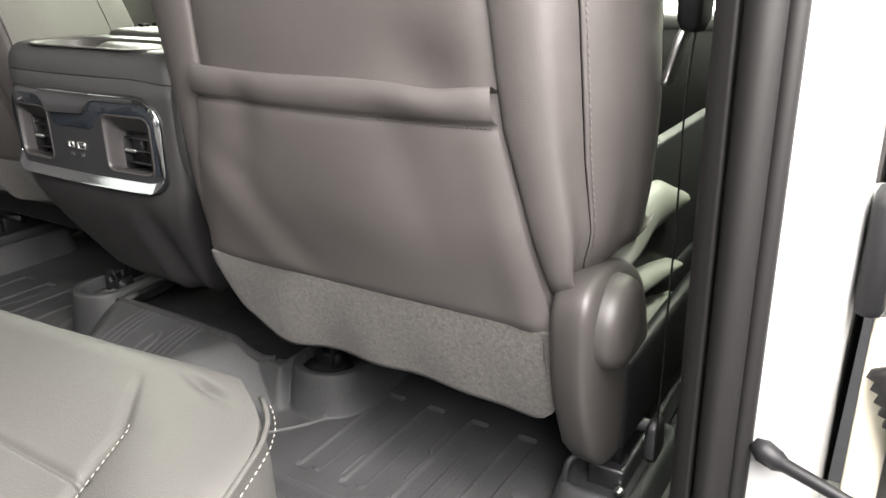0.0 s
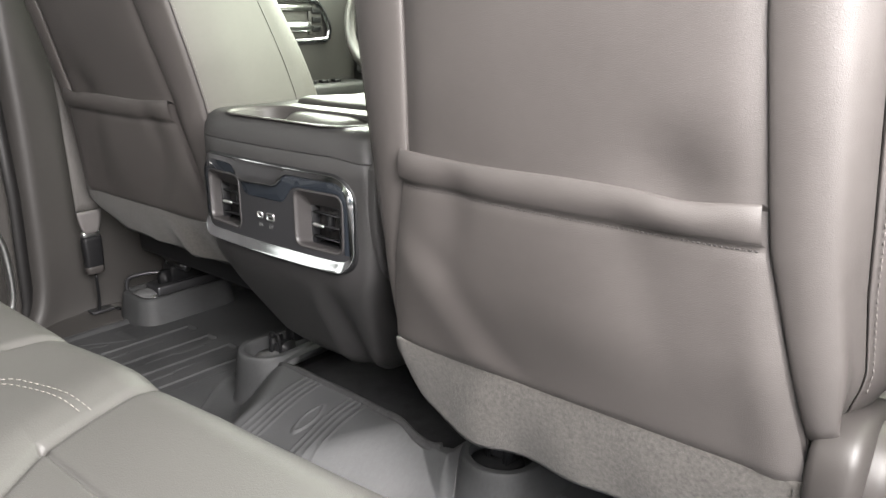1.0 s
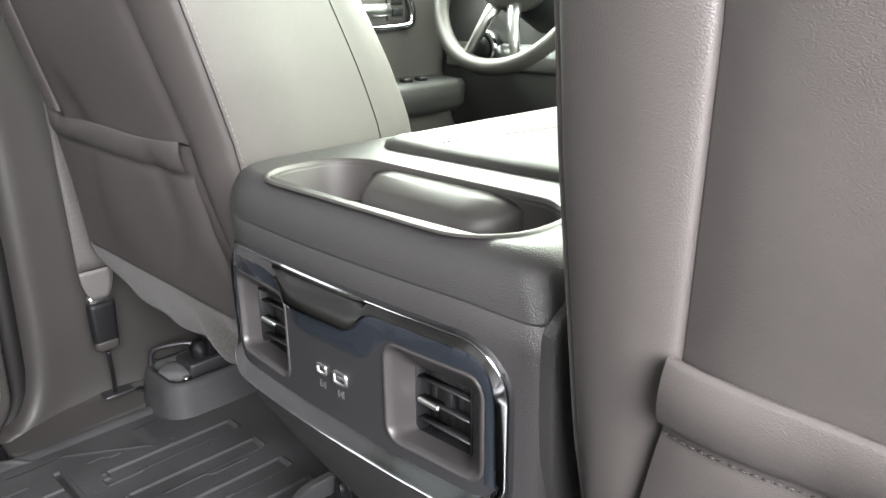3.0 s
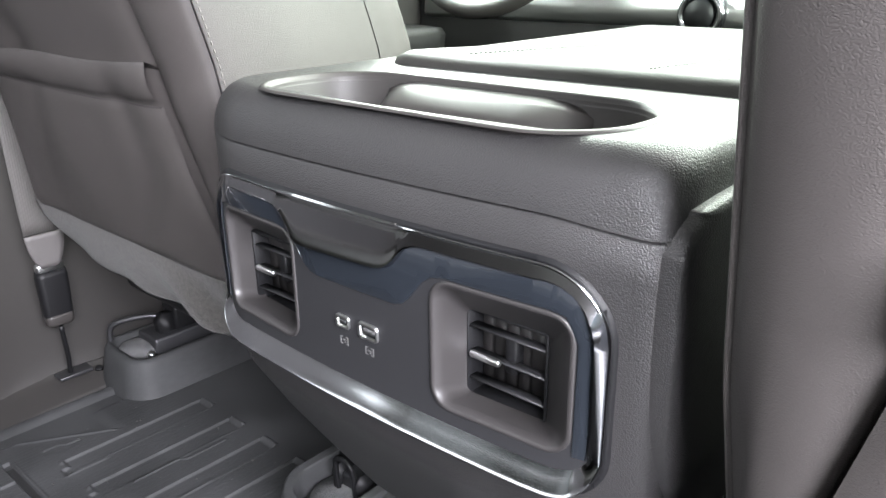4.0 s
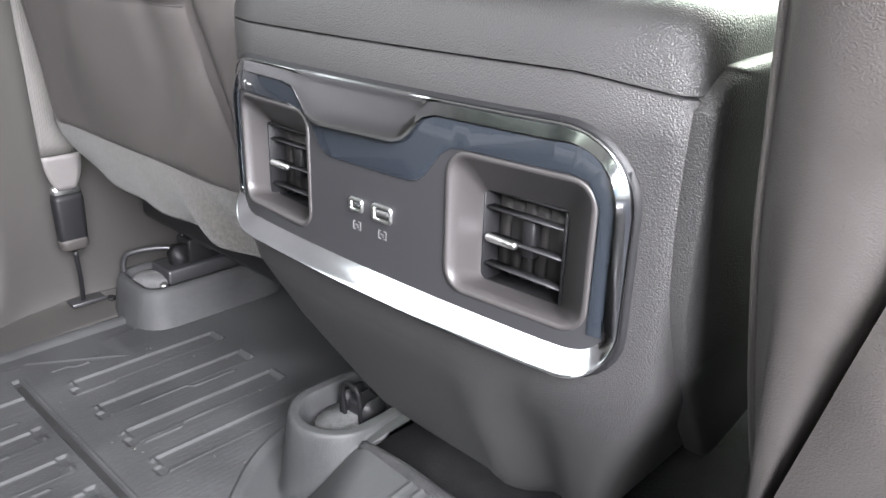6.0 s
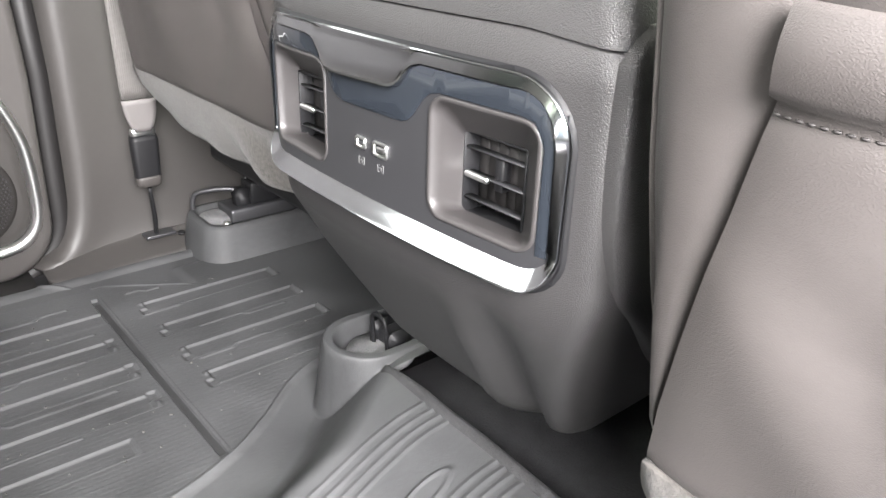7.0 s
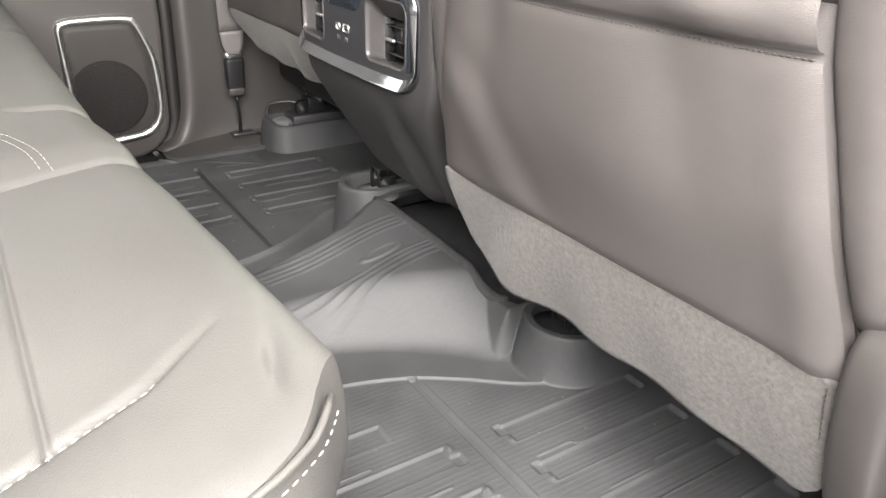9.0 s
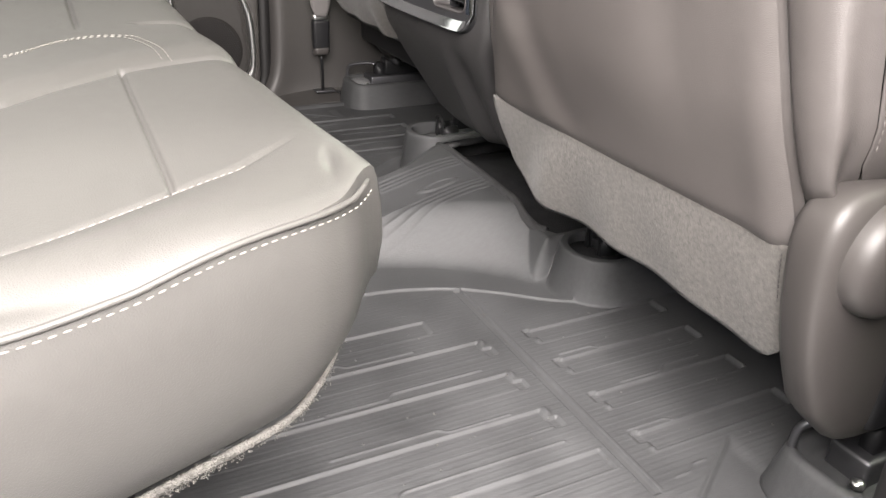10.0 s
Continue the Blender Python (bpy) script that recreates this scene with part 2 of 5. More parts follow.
def mat_surface():
    """The moulded rubber mat as one sheet with its tunnel hump, ribs and grooves."""
    xs = np.linspace(-0.83, 0.80, 1860)
    ys = np.unique(np.round(np.concatenate([np.linspace(0.40, 0.74, 40), np.linspace(0.745, 1.42, 330), np.linspace(1.43, 1.62, 30), np.linspace(1.098, 1.131, 40)]), 5))
    X, Y = np.meshgrid(xs, ys)
    A = np.abs(X)
    def soft(xs_, vs_):
        return sum(np.interp(Y + d, xs_, vs_) for d in np.linspace(-0.045, 0.045, 13)) / 13

    foot = soft([0.4, 0.9, 1.05, 1.16, 1.24, 1.32, 1.5], [0.10, 0.10, 0.115, 0.165, 0.255, 0.285, 0.29])
    top = soft([0.4, 0.9, 1.05, 1.20, 1.25, 1.30, 1.5], [0.015, 0.03, 0.05, 0.085, 0.130, 0.160, 0.18])
    high = soft([0.4, 0.8, 1.0, 1.15, 1.24, 1.30, 1.5], [0.012, 0.03, 0.052, 0.074, 0.084, 0.09, 0.09])
    Z = high * (1 - sstep(top, foot, A))
    # ribs that run over the hump
    on = (1 - sstep(top + 0.02, top + 0.06, A)) * sstep(0.9, 0.96, Y)
    sweep = 0.036 * (1 - sstep(1.06, 1.25, Y))
    for c in (-0.080, -0.066, -0.054, -0.042, 0.030, 0.041, 0.052, 0.065):
        Z += on * 0.0014 * np.exp(-((X - c - sweep) / 0.0026) ** 2)
    # oval pad outline on the hump
    d = np.hypot((X - 0.018 + 0.22 * (Y - 1.188)) / 0.0105, (Y - 1.188) / 0.033)
    Z += 0.0030 * np.exp(-((d - 1) / 0.16) ** 2) + 0.0012 * (1 - sstep(0.8, 1.0, d))
    # the ribbed field
    border = foot + np.interp(Y, [0.4, 1.0, 1.16, 1.28, 1.5], [0.07, 0.075, 0.07, 0.05, 0.05])
    field = sstep(border - 0.006, border + 0.006, A) * (1 - sstep(0.690, 0.702, A))
    heel = A + 0.62 * (Y - 1.241) - 0.628
    field *= 1 - sstep(-0.003, 0.003, heel) * (1 - sstep(1.235, 1.255, Y))
    Z += 0.0028 * np.exp(-(heel / 0.0035) ** 2) * (1 - sstep(1.235, 1.25, Y)) * sstep(0.9, 1.0, Y)
    Z += 0.004 * field
    Z += 0.0042 * np.exp(-((A - border - 0.004) / 0.0028) ** 2) * (A < 0.70)
    inside = sstep(border + 0.008, border + 0.016, A) * (1 - sstep(-0.006, -0.002, heel) * (1 - sstep(1.235, 1.255, Y)))

    # the left field sits a little further in than the right one
    B = np.where(X < 0, A + 0.009, A + 0.007)
    V = np.where(X < 0, Y + 0.012, Y + 0.002)

    def pad(c, hw, y0, y1):
        ex = 1 - sstep(hw - 0.0020, hw + 0.0020, np.abs(B - c))
        ey = sstep(y0, y0 + 0.003, Y) * (1 - sstep(y1 - 0.003, y1, Y))
        return ex * ey

    def channel(c, hw, y0, y1):
        """A sunk channel with a fine raised rim."""
        rim = np.exp(-((np.abs(B - c) - hw - 0.0020) / 0.0013) ** 2) * sstep(y0 - 0.004, y0, Y) * (1 - sstep(y1, y1 + 0.004, Y))
        return 0.0007 * rim - 0.0028 * pad(c, hw, y0, y1)

    for k, c in enumerate((0.378, 0.450, 0.524, 0.600)):
        Z += inside * channel(c, 0.0145, 1.160, 1.362)
        Z -= 0.0035 * inside * pad(c - 0.010, 0.0085, 1.150, 1.163)
        Z += 0.0040 * inside * (1 - sstep(0.012, 0.016, np.abs(B - c))) * np.exp(-((Y - 1.3645) / 0.0022) ** 2)
        Z += 0.0030 * inside * np.exp(-((B - c - 0.012) / 0.004) ** 2 - ((Y - 1.158) / 0.003) ** 2)
    for k, c in enumerate((0.305, 0.375, 0.449, 0.523, 0.604)):
        y1 = (1.04, 1.084, 1.084, 1.084, 1.106)[k]
        Z += inside * channel(c, 0.0145, 0.42, y1)
        if 0 < k < 4:
            Z -= 0.0035 * inside * pad(c + 0.010, 0.0085, y1 - 0.003, y1 + 0.012)
            Z += 0.0030 * inside * np.exp(-((B - c + 0.010) / 0.006) ** 2 - ((Y - y1 - 0.004) / 0.003) ** 2)
    groove = (1 - sstep(0.0042, 0.0054, np.abs(V - 1.121))) * sstep(0.222, 0.228, A) * (1 - sstep(0.65, 0.66, A))
    Z -= 0.0095 * groove
    Z += 0.0007 * np.exp(-((V - 1.1288) / 0.0014) ** 2) * sstep(0.222, 0.228, A) * (1 - sstep(0.65, 0.66, A))
    # fine raised lines with a jog, like circuit tracks
    for c, y0, yj, y1, s in ((0.335, 0.80, 0.90, 1.00, 1), (0.418, 0.86, 0.93, 1.06, -1), (0.412, 0.70, 0.80, 0.86, 1), (0.488, 0.84, 0.96, 1.05, 1), (0.565, 0.78, 0.88, 1.08, -1),
                             (0.418, 1.165, 1.21, 1.27, 1), (0.496, 1.20, 1.26, 1.33, -1), (0.570, 1.15, 1.20, 1.24, 1), (0.640, 0.95, 1.02, 1.07, 1), (0.648, 1.15, 1.17, 1.20, -1)):
        line = A - c - s * 0.008 * sstep(yj, yj + 0.014, Y)
        Z += 0.0017 * inside * np.exp(-(line / 0.0014) ** 2) * sstep(y0, y0 + 0.003, Y) * (1 - sstep(y1 - 0.003, y1, Y))
    # fine drawn lines between the pads
    Z += (0.00009 * np.sin(A * 2 * math.pi / 0.0072 + 3 * np.sin(7 * Y)) + 0.00006 * np.sin(A * 2 * math.pi / 0.0041 + 2 * np.sin(11 * Y + 1))) * inside * (1 - sstep(1.33, 1.345, Y)) * (1 - sstep(0.66, 0.69, A))
    # outer edge: a shallow trough and a raised lip
    Z += np.where(X > 0, 0.014 * sstep(0.70, 0.79, A), 0.006 * sstep(0.70, 0.738, A) - 0.016 * sstep(0.741, 0.748, A)) - 0.006 * np.exp(-((A - 0.715) / 0.012) ** 2)
    # moulded bosses round the inner seat rail ends
    for bx, by, r, h, lip in ((0.284, 1.320, 0.057, 0.068, 0.043), (-0.214, 1.288, 0.050, 0.094, 0.036)):
        d = np.hypot((X - bx) / 1.0, np.where(Y > by, (Y - by) * 0.25, Y - by))
        Z = np.maximum(Z, h * (1 - sstep(r, r + 0.016, d)))
        Z -= (0.030 if bx < 0 else 0.062) * (1 - sstep(lip, lip + 0.004, d))
    # saddle that joins the hump to the right boss
    Z = np.maximum(Z, 0.064 * sstep(1.236, 1.268, Y) * sstep(0.10, 0.14, X) * (1 - sstep(0.225, 0.245, X)))
    rows = [[(x, y, z) for x, y, z in zip(rx, ry, rz)] for rx, ry, rz in zip(X.tolist(), Y.tolist(), Z.tolist())]
    return rows


_rows = mat_surface()
_me = bpy.data.meshes.new("floor_mat")
_nx, _ny = len(_rows[0]), len(_rows)
_me.from_pydata([p for r in _rows for p in r], [], [(j * _nx + i, j * _nx + i + 1, (j + 1) * _nx + i + 1, (j + 1) * _nx + i) for j in range(_ny - 1) for i in range(_nx - 1)
                if _rows[j][i][0] > -0.748 and not (_rows[j][i][1] > max(1.270 - 0.06 * max(0.0, _rows[j][i][0]), 1.262 + 0.42 * (_rows[j][i][0] - 0.17)) and -0.150 < _rows[j][i][0] < 0.222)])
_me.polygons.foreach_set("use_smooth", [True] * len(_me.polygons))
_me.materials.append(RUBBER)
floor_mat = tagged(new("floor_mat", _me), "black ribbed rubber all-weather mat with a raised middle hump", "floor mat")

# dark strips laid in the cross groove put its shade into the colour
part("groove_shade_strip", box(-0.645, -0.230, 1.1050, 1.1130, -0.0050, 0.0006, 0), GROOVE_SHADE, floor_mat, "dark strip that puts shade into the cross groove", smooth=False)
part("groove_shade_strip", box(0.235, 0.645, 1.1150, 1.1230, -0.0060, -0.0025, 0), GROOVE_SHADE, floor_mat, "dark strip that puts shade into the cross groove", smooth=False)

tagged(part("floor", box(-0.88, 0.90, 0.0, 2.62, -0.06, -0.012, 0), CARPET, smooth=False), "black carpeted cab floor under the rubber mat", "floor", kind="structure")
tagged(part("floor_front", box(-0.83, 0.80, 1.625, 2.6, -0.012, 0.002, 0), CARPET, smooth=False), "black carpet of the front footwell", "carpet", kind="structure")
tagged(part("tunnel", loft([[(x, y, z) for x, z in ((-0.24, 0.0), (-0.20, 0.035), (-0.12, 0.045), (0.12, 0.045), (0.20, 0.035), (0.24, 0.0))] for y in (1.26, 1.5, 2.0, 2.6)]), CARPET), "black carpeted transmission tunnel under the console", "tunnel", kind="structure")


def wall_with_opening(name, x0, x1, y0, y1, z0, z1, o, axis, material, label, category="wall"):
    """A wall slab with one rectangular opening o=(a0,a1,b0,b1) through it."""
    a0, a1, b0, b1 = o
    bms = []
    if axis == "x":
        for ya, yb, za, zb in ((y0, a0, z0, z1), (a1, y1, z0, z1), (a0, a1, z0, b0), (a0, a1, b1, z1)):
            if yb - ya > 1e-4 and zb - za > 1e-4:
                bms.append(box(x0, x1, ya, yb, za, zb, 0))
    else:
        for xa, xb, za, zb in ((x0, a0, z0, z1), (a1, x1, z0, z1), (a0, a1, z0, b0), (a0, a1, b1, z1)):
            if xb - xa > 1e-4 and zb - za > 1e-4:
                bms.append(box(xa, xb, y0, y1, za, zb, 0))
    bm = join_bm(bms)
    bmesh.ops.remove_doubles(bm, verts=bm.verts, dist=1e-5)
    return tagged(part(name, bm, material, smooth=False), label, category, kind="structure")


wall_with_opening("wall_rear", -0.90, 0.90, -0.06, 0.0, -0.06, 1.24, (-0.86, 0.86, 0.64, 1.20), "y", PILLAR, "rear cab wall with its back window opening")
wall_with_opening("wall_left", -0.96, -0.90, 0.0, 1.19, -0.06, 1.24, (0.02, 1.08, 0.68, 1.19), "x", PILLAR, "dark inner left side of the cab with a window opening")
wall_with_opening("wall_left_front", -0.96, -0.90, 1.19, 2.62, -0.06, 1.24, (1.33, 2.25, 0.78, 1.17), "x", PILLAR, "dark inner left front side of the cab with its window opening")
wall_with_opening("wall_right_front", 0.90, 0.96, 1.26, 2.62, -0.06, 1.24, (1.30, 2.25, 0.70, 1.16), "x", PILLAR, "dark inner front door side of the cab with its window opening")
wall_with_opening("body_left", -0.976, -0.964, -0.06, 1.19, -0.30, 1.24, (0.02, 1.08, 0.68, 1.19), "x", PAINT, "white painted steel skin of the left cab side", "body panel")
wall_with_opening("body_left_front", -0.976, -0.964, 1.194, 2.62, -0.30, 1.24, (1.33, 2.25, 0.78, 1.17), "x", PAINT, "white painted steel skin of the left front door", "body panel")
wall_with_opening("body_right_front", 0.976, 0.988, 1.30, 2.62, -0.30, 1.24, (1.34, 2.25, 0.70, 1.16), "x", PAINT, "white painted steel skin of the right front door", "body panel")
wall_with_opening("body_rear", -0.96, 0.96, -0.076, -0.064, -0.30, 1.24, (-0.86, 0.86, 0.64, 1.20), "y", PAINT, "white painted steel skin of the cab rear", "body panel")
# unseen opaque panes, added to keep sky light out of these two openings
tagged(part("sky_block_rear", box(-0.88, 0.88, -0.052, -0.046, 0.62, 1.22, 0), SKY_BLOCK, smooth=False), "unseen dark pane added to block sky light at the rear", "window", kind="structure")
tagged(part("sky_block_left", box(-0.952, -0.946, 0.0, 1.10, 0.66, 1.21, 0), SKY_BLOCK, smooth=False), "unseen dark pane added to block sky light at left rear", "window", kind="structure")
tagged(part("ceiling", box(-0.92, 0.92, -0.06, 1.72, 1.24, 1.29, 0.0), HEADLINER, smooth=False), "pale grey fabric headliner of the cab roof", "ceiling", kind="structure")
tagged(part("wall_firewall", box(-0.90, 0.90, 2.56, 2.62, -0.06, 0.82, 0), BLACK, smooth=False), "dark firewall under the windscreen", "wall", kind="structure")
tagged(part("sill_right", loft([[(x, y, z) for x, z in ((0.80, -0.06), (0.80, 0.008), (0.83, 0.016), (0.90, 0.012), (0.955, -0.01), (0.965, -0.10), (0.965, -0.28), (0.90, -0.28))] for y in (0.0, 0.6, 1.26)]), PAINT, smooth=False), "white painted door sill of the open rear doorway", "sill", kind="structure")


def pillar_left():
    """Grey trim of the left centre pillar, with its rounded ridge that flares at the foot."""
    rows = []
    for k in range(26):
        z = 0.004 + 1.22 * (k / 25) ** 1.6
        fl = math.exp(-z / 0.045) + 0.7 * math.exp(-z / 0.009)
        lean = -0.04 * max(0, z - 0.45)
        dy = -0.055 * fl
        base = [(1.128, -0.890), (1.135, -0.862), (1.141, -0.842), (1.146, -0.829), (1.151, -0.820), (1.157, -0.8150), (1.164, -0.8138), (1.174, -0.8155), (1.192, -0.820),
                (1.222, -0.825), (1.26, -0.827), (1.32, -0.829), (1.45, -0.832), (1.60, -0.835)]
        rows.append([(x + 0.02 * max(0, z - 0.4) + (0.018 * fl if 1.12 < y < 1.61 else 0.018 * fl), y + dy * (1 if y < 1.23 else max(0, (1.32 - y) / 0.09) if y < 1.32 else 0) + lean, z) for y, x in base])
    return thicken(grid_mesh(rows), 0.006)


tagged(part("pillar_left", pillar_left(), PILLAR), "grey moulded plastic trim of the left centre pillar", "pillar trim", kind="structure")
# solid black strip, put in as the shade of the gap below the door
tagged(part("sill_gap_shade", loft([[(x, y, z) for x, z in ((-0.90, -0.05), (-0.90, 0.0), (-0.80, -0.002), (-0.76, -0.008), (-0.755, -0.02))] for y in (0.2, 0.8, 1.06)]), SEAL), "black strip put in as the left rear door's sill gap shade", "sill plate", kind="structure")


def pillar_apron():
    """Moulded trim that slopes from the pillar's foot down to the mat, with a rolled upper lip."""
    ys = [1.074, 1.080, 1.094, 1.118, 1.16, 1.226, 1.33, 1.50, 1.70]
    up = [-0.835, -0.826, -0.818, -0.812, -0.810, -0.807, -0.798, -0.795, -0.795]
    lo = [-0.765, -0.752, -0.742, -0.738, -0.744, -0.752, -0.758, -0.760, -0.760]
    hi = [0.001, 0.006, 0.013, 0.018, 0.021, 0.022, 0.022, 0.022, 0.022]
    rows = []
    for y, a, b, h in zip(ys, up, lo, hi):
        row = [(a - 0.040, y, h - 0.004), (a - 0.012, y, h - 0.003)]
        row += [(a + 0.0035 * math.cos(q) - 0.004, y, h + 0.0035 * math.sin(q)) for q in (2.6, 1.9, 1.2, 0.5)]
        row += [(a + (b - a) * t, y, (h - 0.004) * (1 - t) ** 1.4 + 0.004 + 0.003 * math.sin(math.pi * t)) for t in (0.12, 0.3, 0.5, 0.7, 0.88, 0.97)]
        rows.append(row + [(b + 0.002, y, 0.002), (b + 0.003, y, -0.010)])
    return thicken(grid_mesh(rows), 0.003)


apron = tagged(part("pillar_apron", pillar_apron(), PILLAR), "dark grey moulded sill trim at the pillar's foot", "sill trim", kind="structure")
for cy, cx in ((1.296, -0.786), (1.330, -0.784)):
    part("trim_clip", lathe([(0.0, 0.0065), (0.0022, 0.0060), (0.0030, 0.0040), (0.0022, 0.0010)], (cx, cy, 0.0185), (0.25, 0, 1), 12), BLACK, apron, "black push-in trim clip")


# ---- left rear door, with its speaker ----
def rear_door():
    d = thing("rear_door", "closed dark grey rear door panel with a chrome-ringed speaker", "car door", at=(-0.82, 0.7, 0.0))
    off = Vector((0.82, -0.7, 0.0))

    def outline(grow=0.0):
        pts = [(0.12, 0.75), (0.12, 0.010 - grow)]
        pts += [(1.02 + (0.078 + grow) * math.sin(a), 0.081 - (0.078 + grow) * math.cos(a)) for a in [radians(8 * i) for i in range(12)]]
        pts += [(1.103 + grow, 0.30), (1.085 + grow, 0.75)]
        return pts

    prof = [(-0.87, 0.012), (-0.835, 0.012), (-0.808, 0.006), (-0.802, 0.0), (-0.8005, -0.006)]
    bm = loft([[(x + off.x, y + off.y, z) for y, z in outline(g)] for x, g in prof])
    part("door_panel", bm, PLASTIC_SMOOTH, d, angle=40)
    pts = [Vector((-0.835 + off.x, y + off.y, z)) for y, z in outline(0.024)[1:]]
    part("door_seal", tube(pts, 0.017, 8), SEAL, d, "black rubber door seal")
    # crease band on the upper panel
    part("upper_panel", loft([[(x + off.x, y + off.y, z) for x, z in ((-0.803, 0.415), (-0.797, 0.420), (-0.788, 0.47), (-0.775, 0.56), (-0.77, 0.75), (-0.803, 0.75))] for y in (0.14, 0.6, 1.05, 1.075)]), PLASTIC, d, angle=35)
    ring = [(0.905, 0.285), (0.918, 0.300), (0.98, 0.304), (1.040, 0.302), (1.058, 0.290), (1.082, 0.235), (1.091, 0.19), (1.092, 0.12), (1.083, 0.075), (1.055, 0.048),
            (1.00, 0.040), (0.965, 0.040), (0.945, 0.048), (0.918, 0.085), (0.908, 0.12)]
    loop = smoothpath([(0, y, z) for y, z in ring + ring[:1]], 4)[:-1]
    c = Vector((0, 1.0, 0.17))

    def scaled(k, x):
        out = []
        for p in loop:
            v = p - c
            v = v * (1 - k / v.length)
            out.append((x + off.x, c.y + v.y + off.y, c.z + v.z))
        return out

    part("chrome_ring", loft([scaled(-0.002, -0.803), scaled(-0.002, -0.796), scaled(0.0, -0.792), scaled(0.006, -0.7895), scaled(0.012, -0.7915), scaled(0.0155, -0.798), scaled(0.0155, -0.803)], False), SATIN, d, "satin chrome speaker surround")
    part("speaker_cover", loft([scaled(0.0145, -0.803), scaled(0.0157, -0.7985), scaled(0.03, -0.798), scaled(0.06, -0.7985), scaled(0.09, -0.799)]), POD, d)
    gr = part("speaker_grille", lathe([(-0.002, 0.078), (0.0005, 0.0775), (0.0012, 0.072), (0.003, 0.04), (0.0035, 0.002)], (-0.7975 + off.x, 0.985 + off.y, 0.138), (1, 0, 0), 40), MESH_GRILLE, d, "round perforated speaker grille")
    bms = []
    for i in range(-13, 14):
        for j in range(-15, 16):
            y, z = 0.0056 * (i + 0.5 * (j % 2)), 0.0049 * j
            if math.hypot(y, z) < 0.071:
                bms.append(lathe([(0, 0.0016), (0.0003, 0.0015), (0.0004, 0.0006)], (-0.7954 + 0.0026 * (1 - (math.hypot(y, z) / 0.072) ** 2) - 0.0006 + off.x, 0.985 + y + off.y, 0.138 + z), (1, 0, 0), 6))
    part("perforation", join_bm(bms), BLACK, gr)
    return d


rear_door()


# ---- left front door, wheel and dashboard, seen past the seats ----
def front_door():
    d = thing("front_door", "closed dark front door panel with a chrome handle bezel and armrest", "car door", at=(-0.87, 1.9, 0.1))
    o = Vector((0.87, -1.9, -0.1))

    def B(x0, x1, y0, y1, z0, z1, r=0.006):
        return box(x0 + o.x, x1 + o.x, y0 + o.y, y1 + o.y, z0 + o.z, z1 + o.z, r)

    part("door_panel", B(-0.90, -0.865, 1.34, 2.5, 0.02, 0.76, 0.01), PLASTIC_SMOOTH, d)
    part("window_sill", B(-0.90, -0.83, 1.34, 2.5, 0.735, 0.775, 0.015), PLASTIC, d)
    arm = part("armrest", loft([[(x + o.x, y + o.y, z + o.z) for x, z in ((-0.87, 0.40), (-0.80, 0.41), (-0.775, 0.43), (-0.77, 0.47), (-0.78, 0.482), (-0.87, 0.487))] for y in (1.45, 1.9, 2.08, 2.10)]), PLASTIC, d, "grey padded door armrest")
    for i in range(4):
        part("window_switch", B(-0.825, -0.805, 1.86 + 0.045 * i, 1.885 + 0.045 * i, 0.480, 0.492, 0.004), BLACK, arm)
    bez = [(1.77, 0.690), (1.80, 0.705), (1.93, 0.705), (1.985, 0.695), (2.02, 0.64), (2.022, 0.61), (2.005, 0.597), (1.90, 0.594), (1.80, 0.597), (1.775, 0.61)]
    pts = smoothpath([(-0.858 + o.x, y + o.y, z + o.z) for y, z in bez + bez[:1]], 5)
    handle = part("handle_bezel", tube(pts, 0.009, 8), CHROME, d, "chrome door handle bezel")
    part("pull_handle", loft([[(x + o.x, y + o.y, z + o.z) for x, z in ((-0.862, 0.622), (-0.845, 0.620), (-0.838, 0.632), (-0.846, 0.645), (-0.862, 0.644))] for y in (1.80, 1.84, 1.93, 1.95)]), SATIN, handle, "satin chrome inner door pull")
    part("lock_bar", loft([[(x + o.x, y + o.y, z + o.z) for x, z in ((-0.862, 0.676), (-0.85, 0.674), (-0.845, 0.684), (-0.862, 0.694))] for y in (1.80, 1.86, 1.96)]), SATIN, handle)
    part("wood_inlay", B(-0.866, -0.860, 1.775, 1.86, 0.645, 0.685, 0.002), WOOD, handle, "brown wood-look inlay")
    sw = part("seat_switch_plate", B(-0.866, -0.858, 1.955, 2.005, 0.61, 0.69, 0.003), PLASTIC_SMOOTH, handle)
    for i in range(3):
        part("memory_button", B(-0.859, -0.853, 1.965, 1.995, 0.618 + 0.024 * i, 0.634 + 0.024 * i, 0.002), BLACK, handle)
    part("door_pocket", loft([[(x + o.x, y + o.y, z + o.z) for x, z in ((-0.87, 0.10), (-0.80, 0.11), (-0.785, 0.33), (-0.80, 0.36), (-0.87, 0.36))] for y in (1.5, 2.1, 2.25)]), BLACK, d)
    return d


front_door()


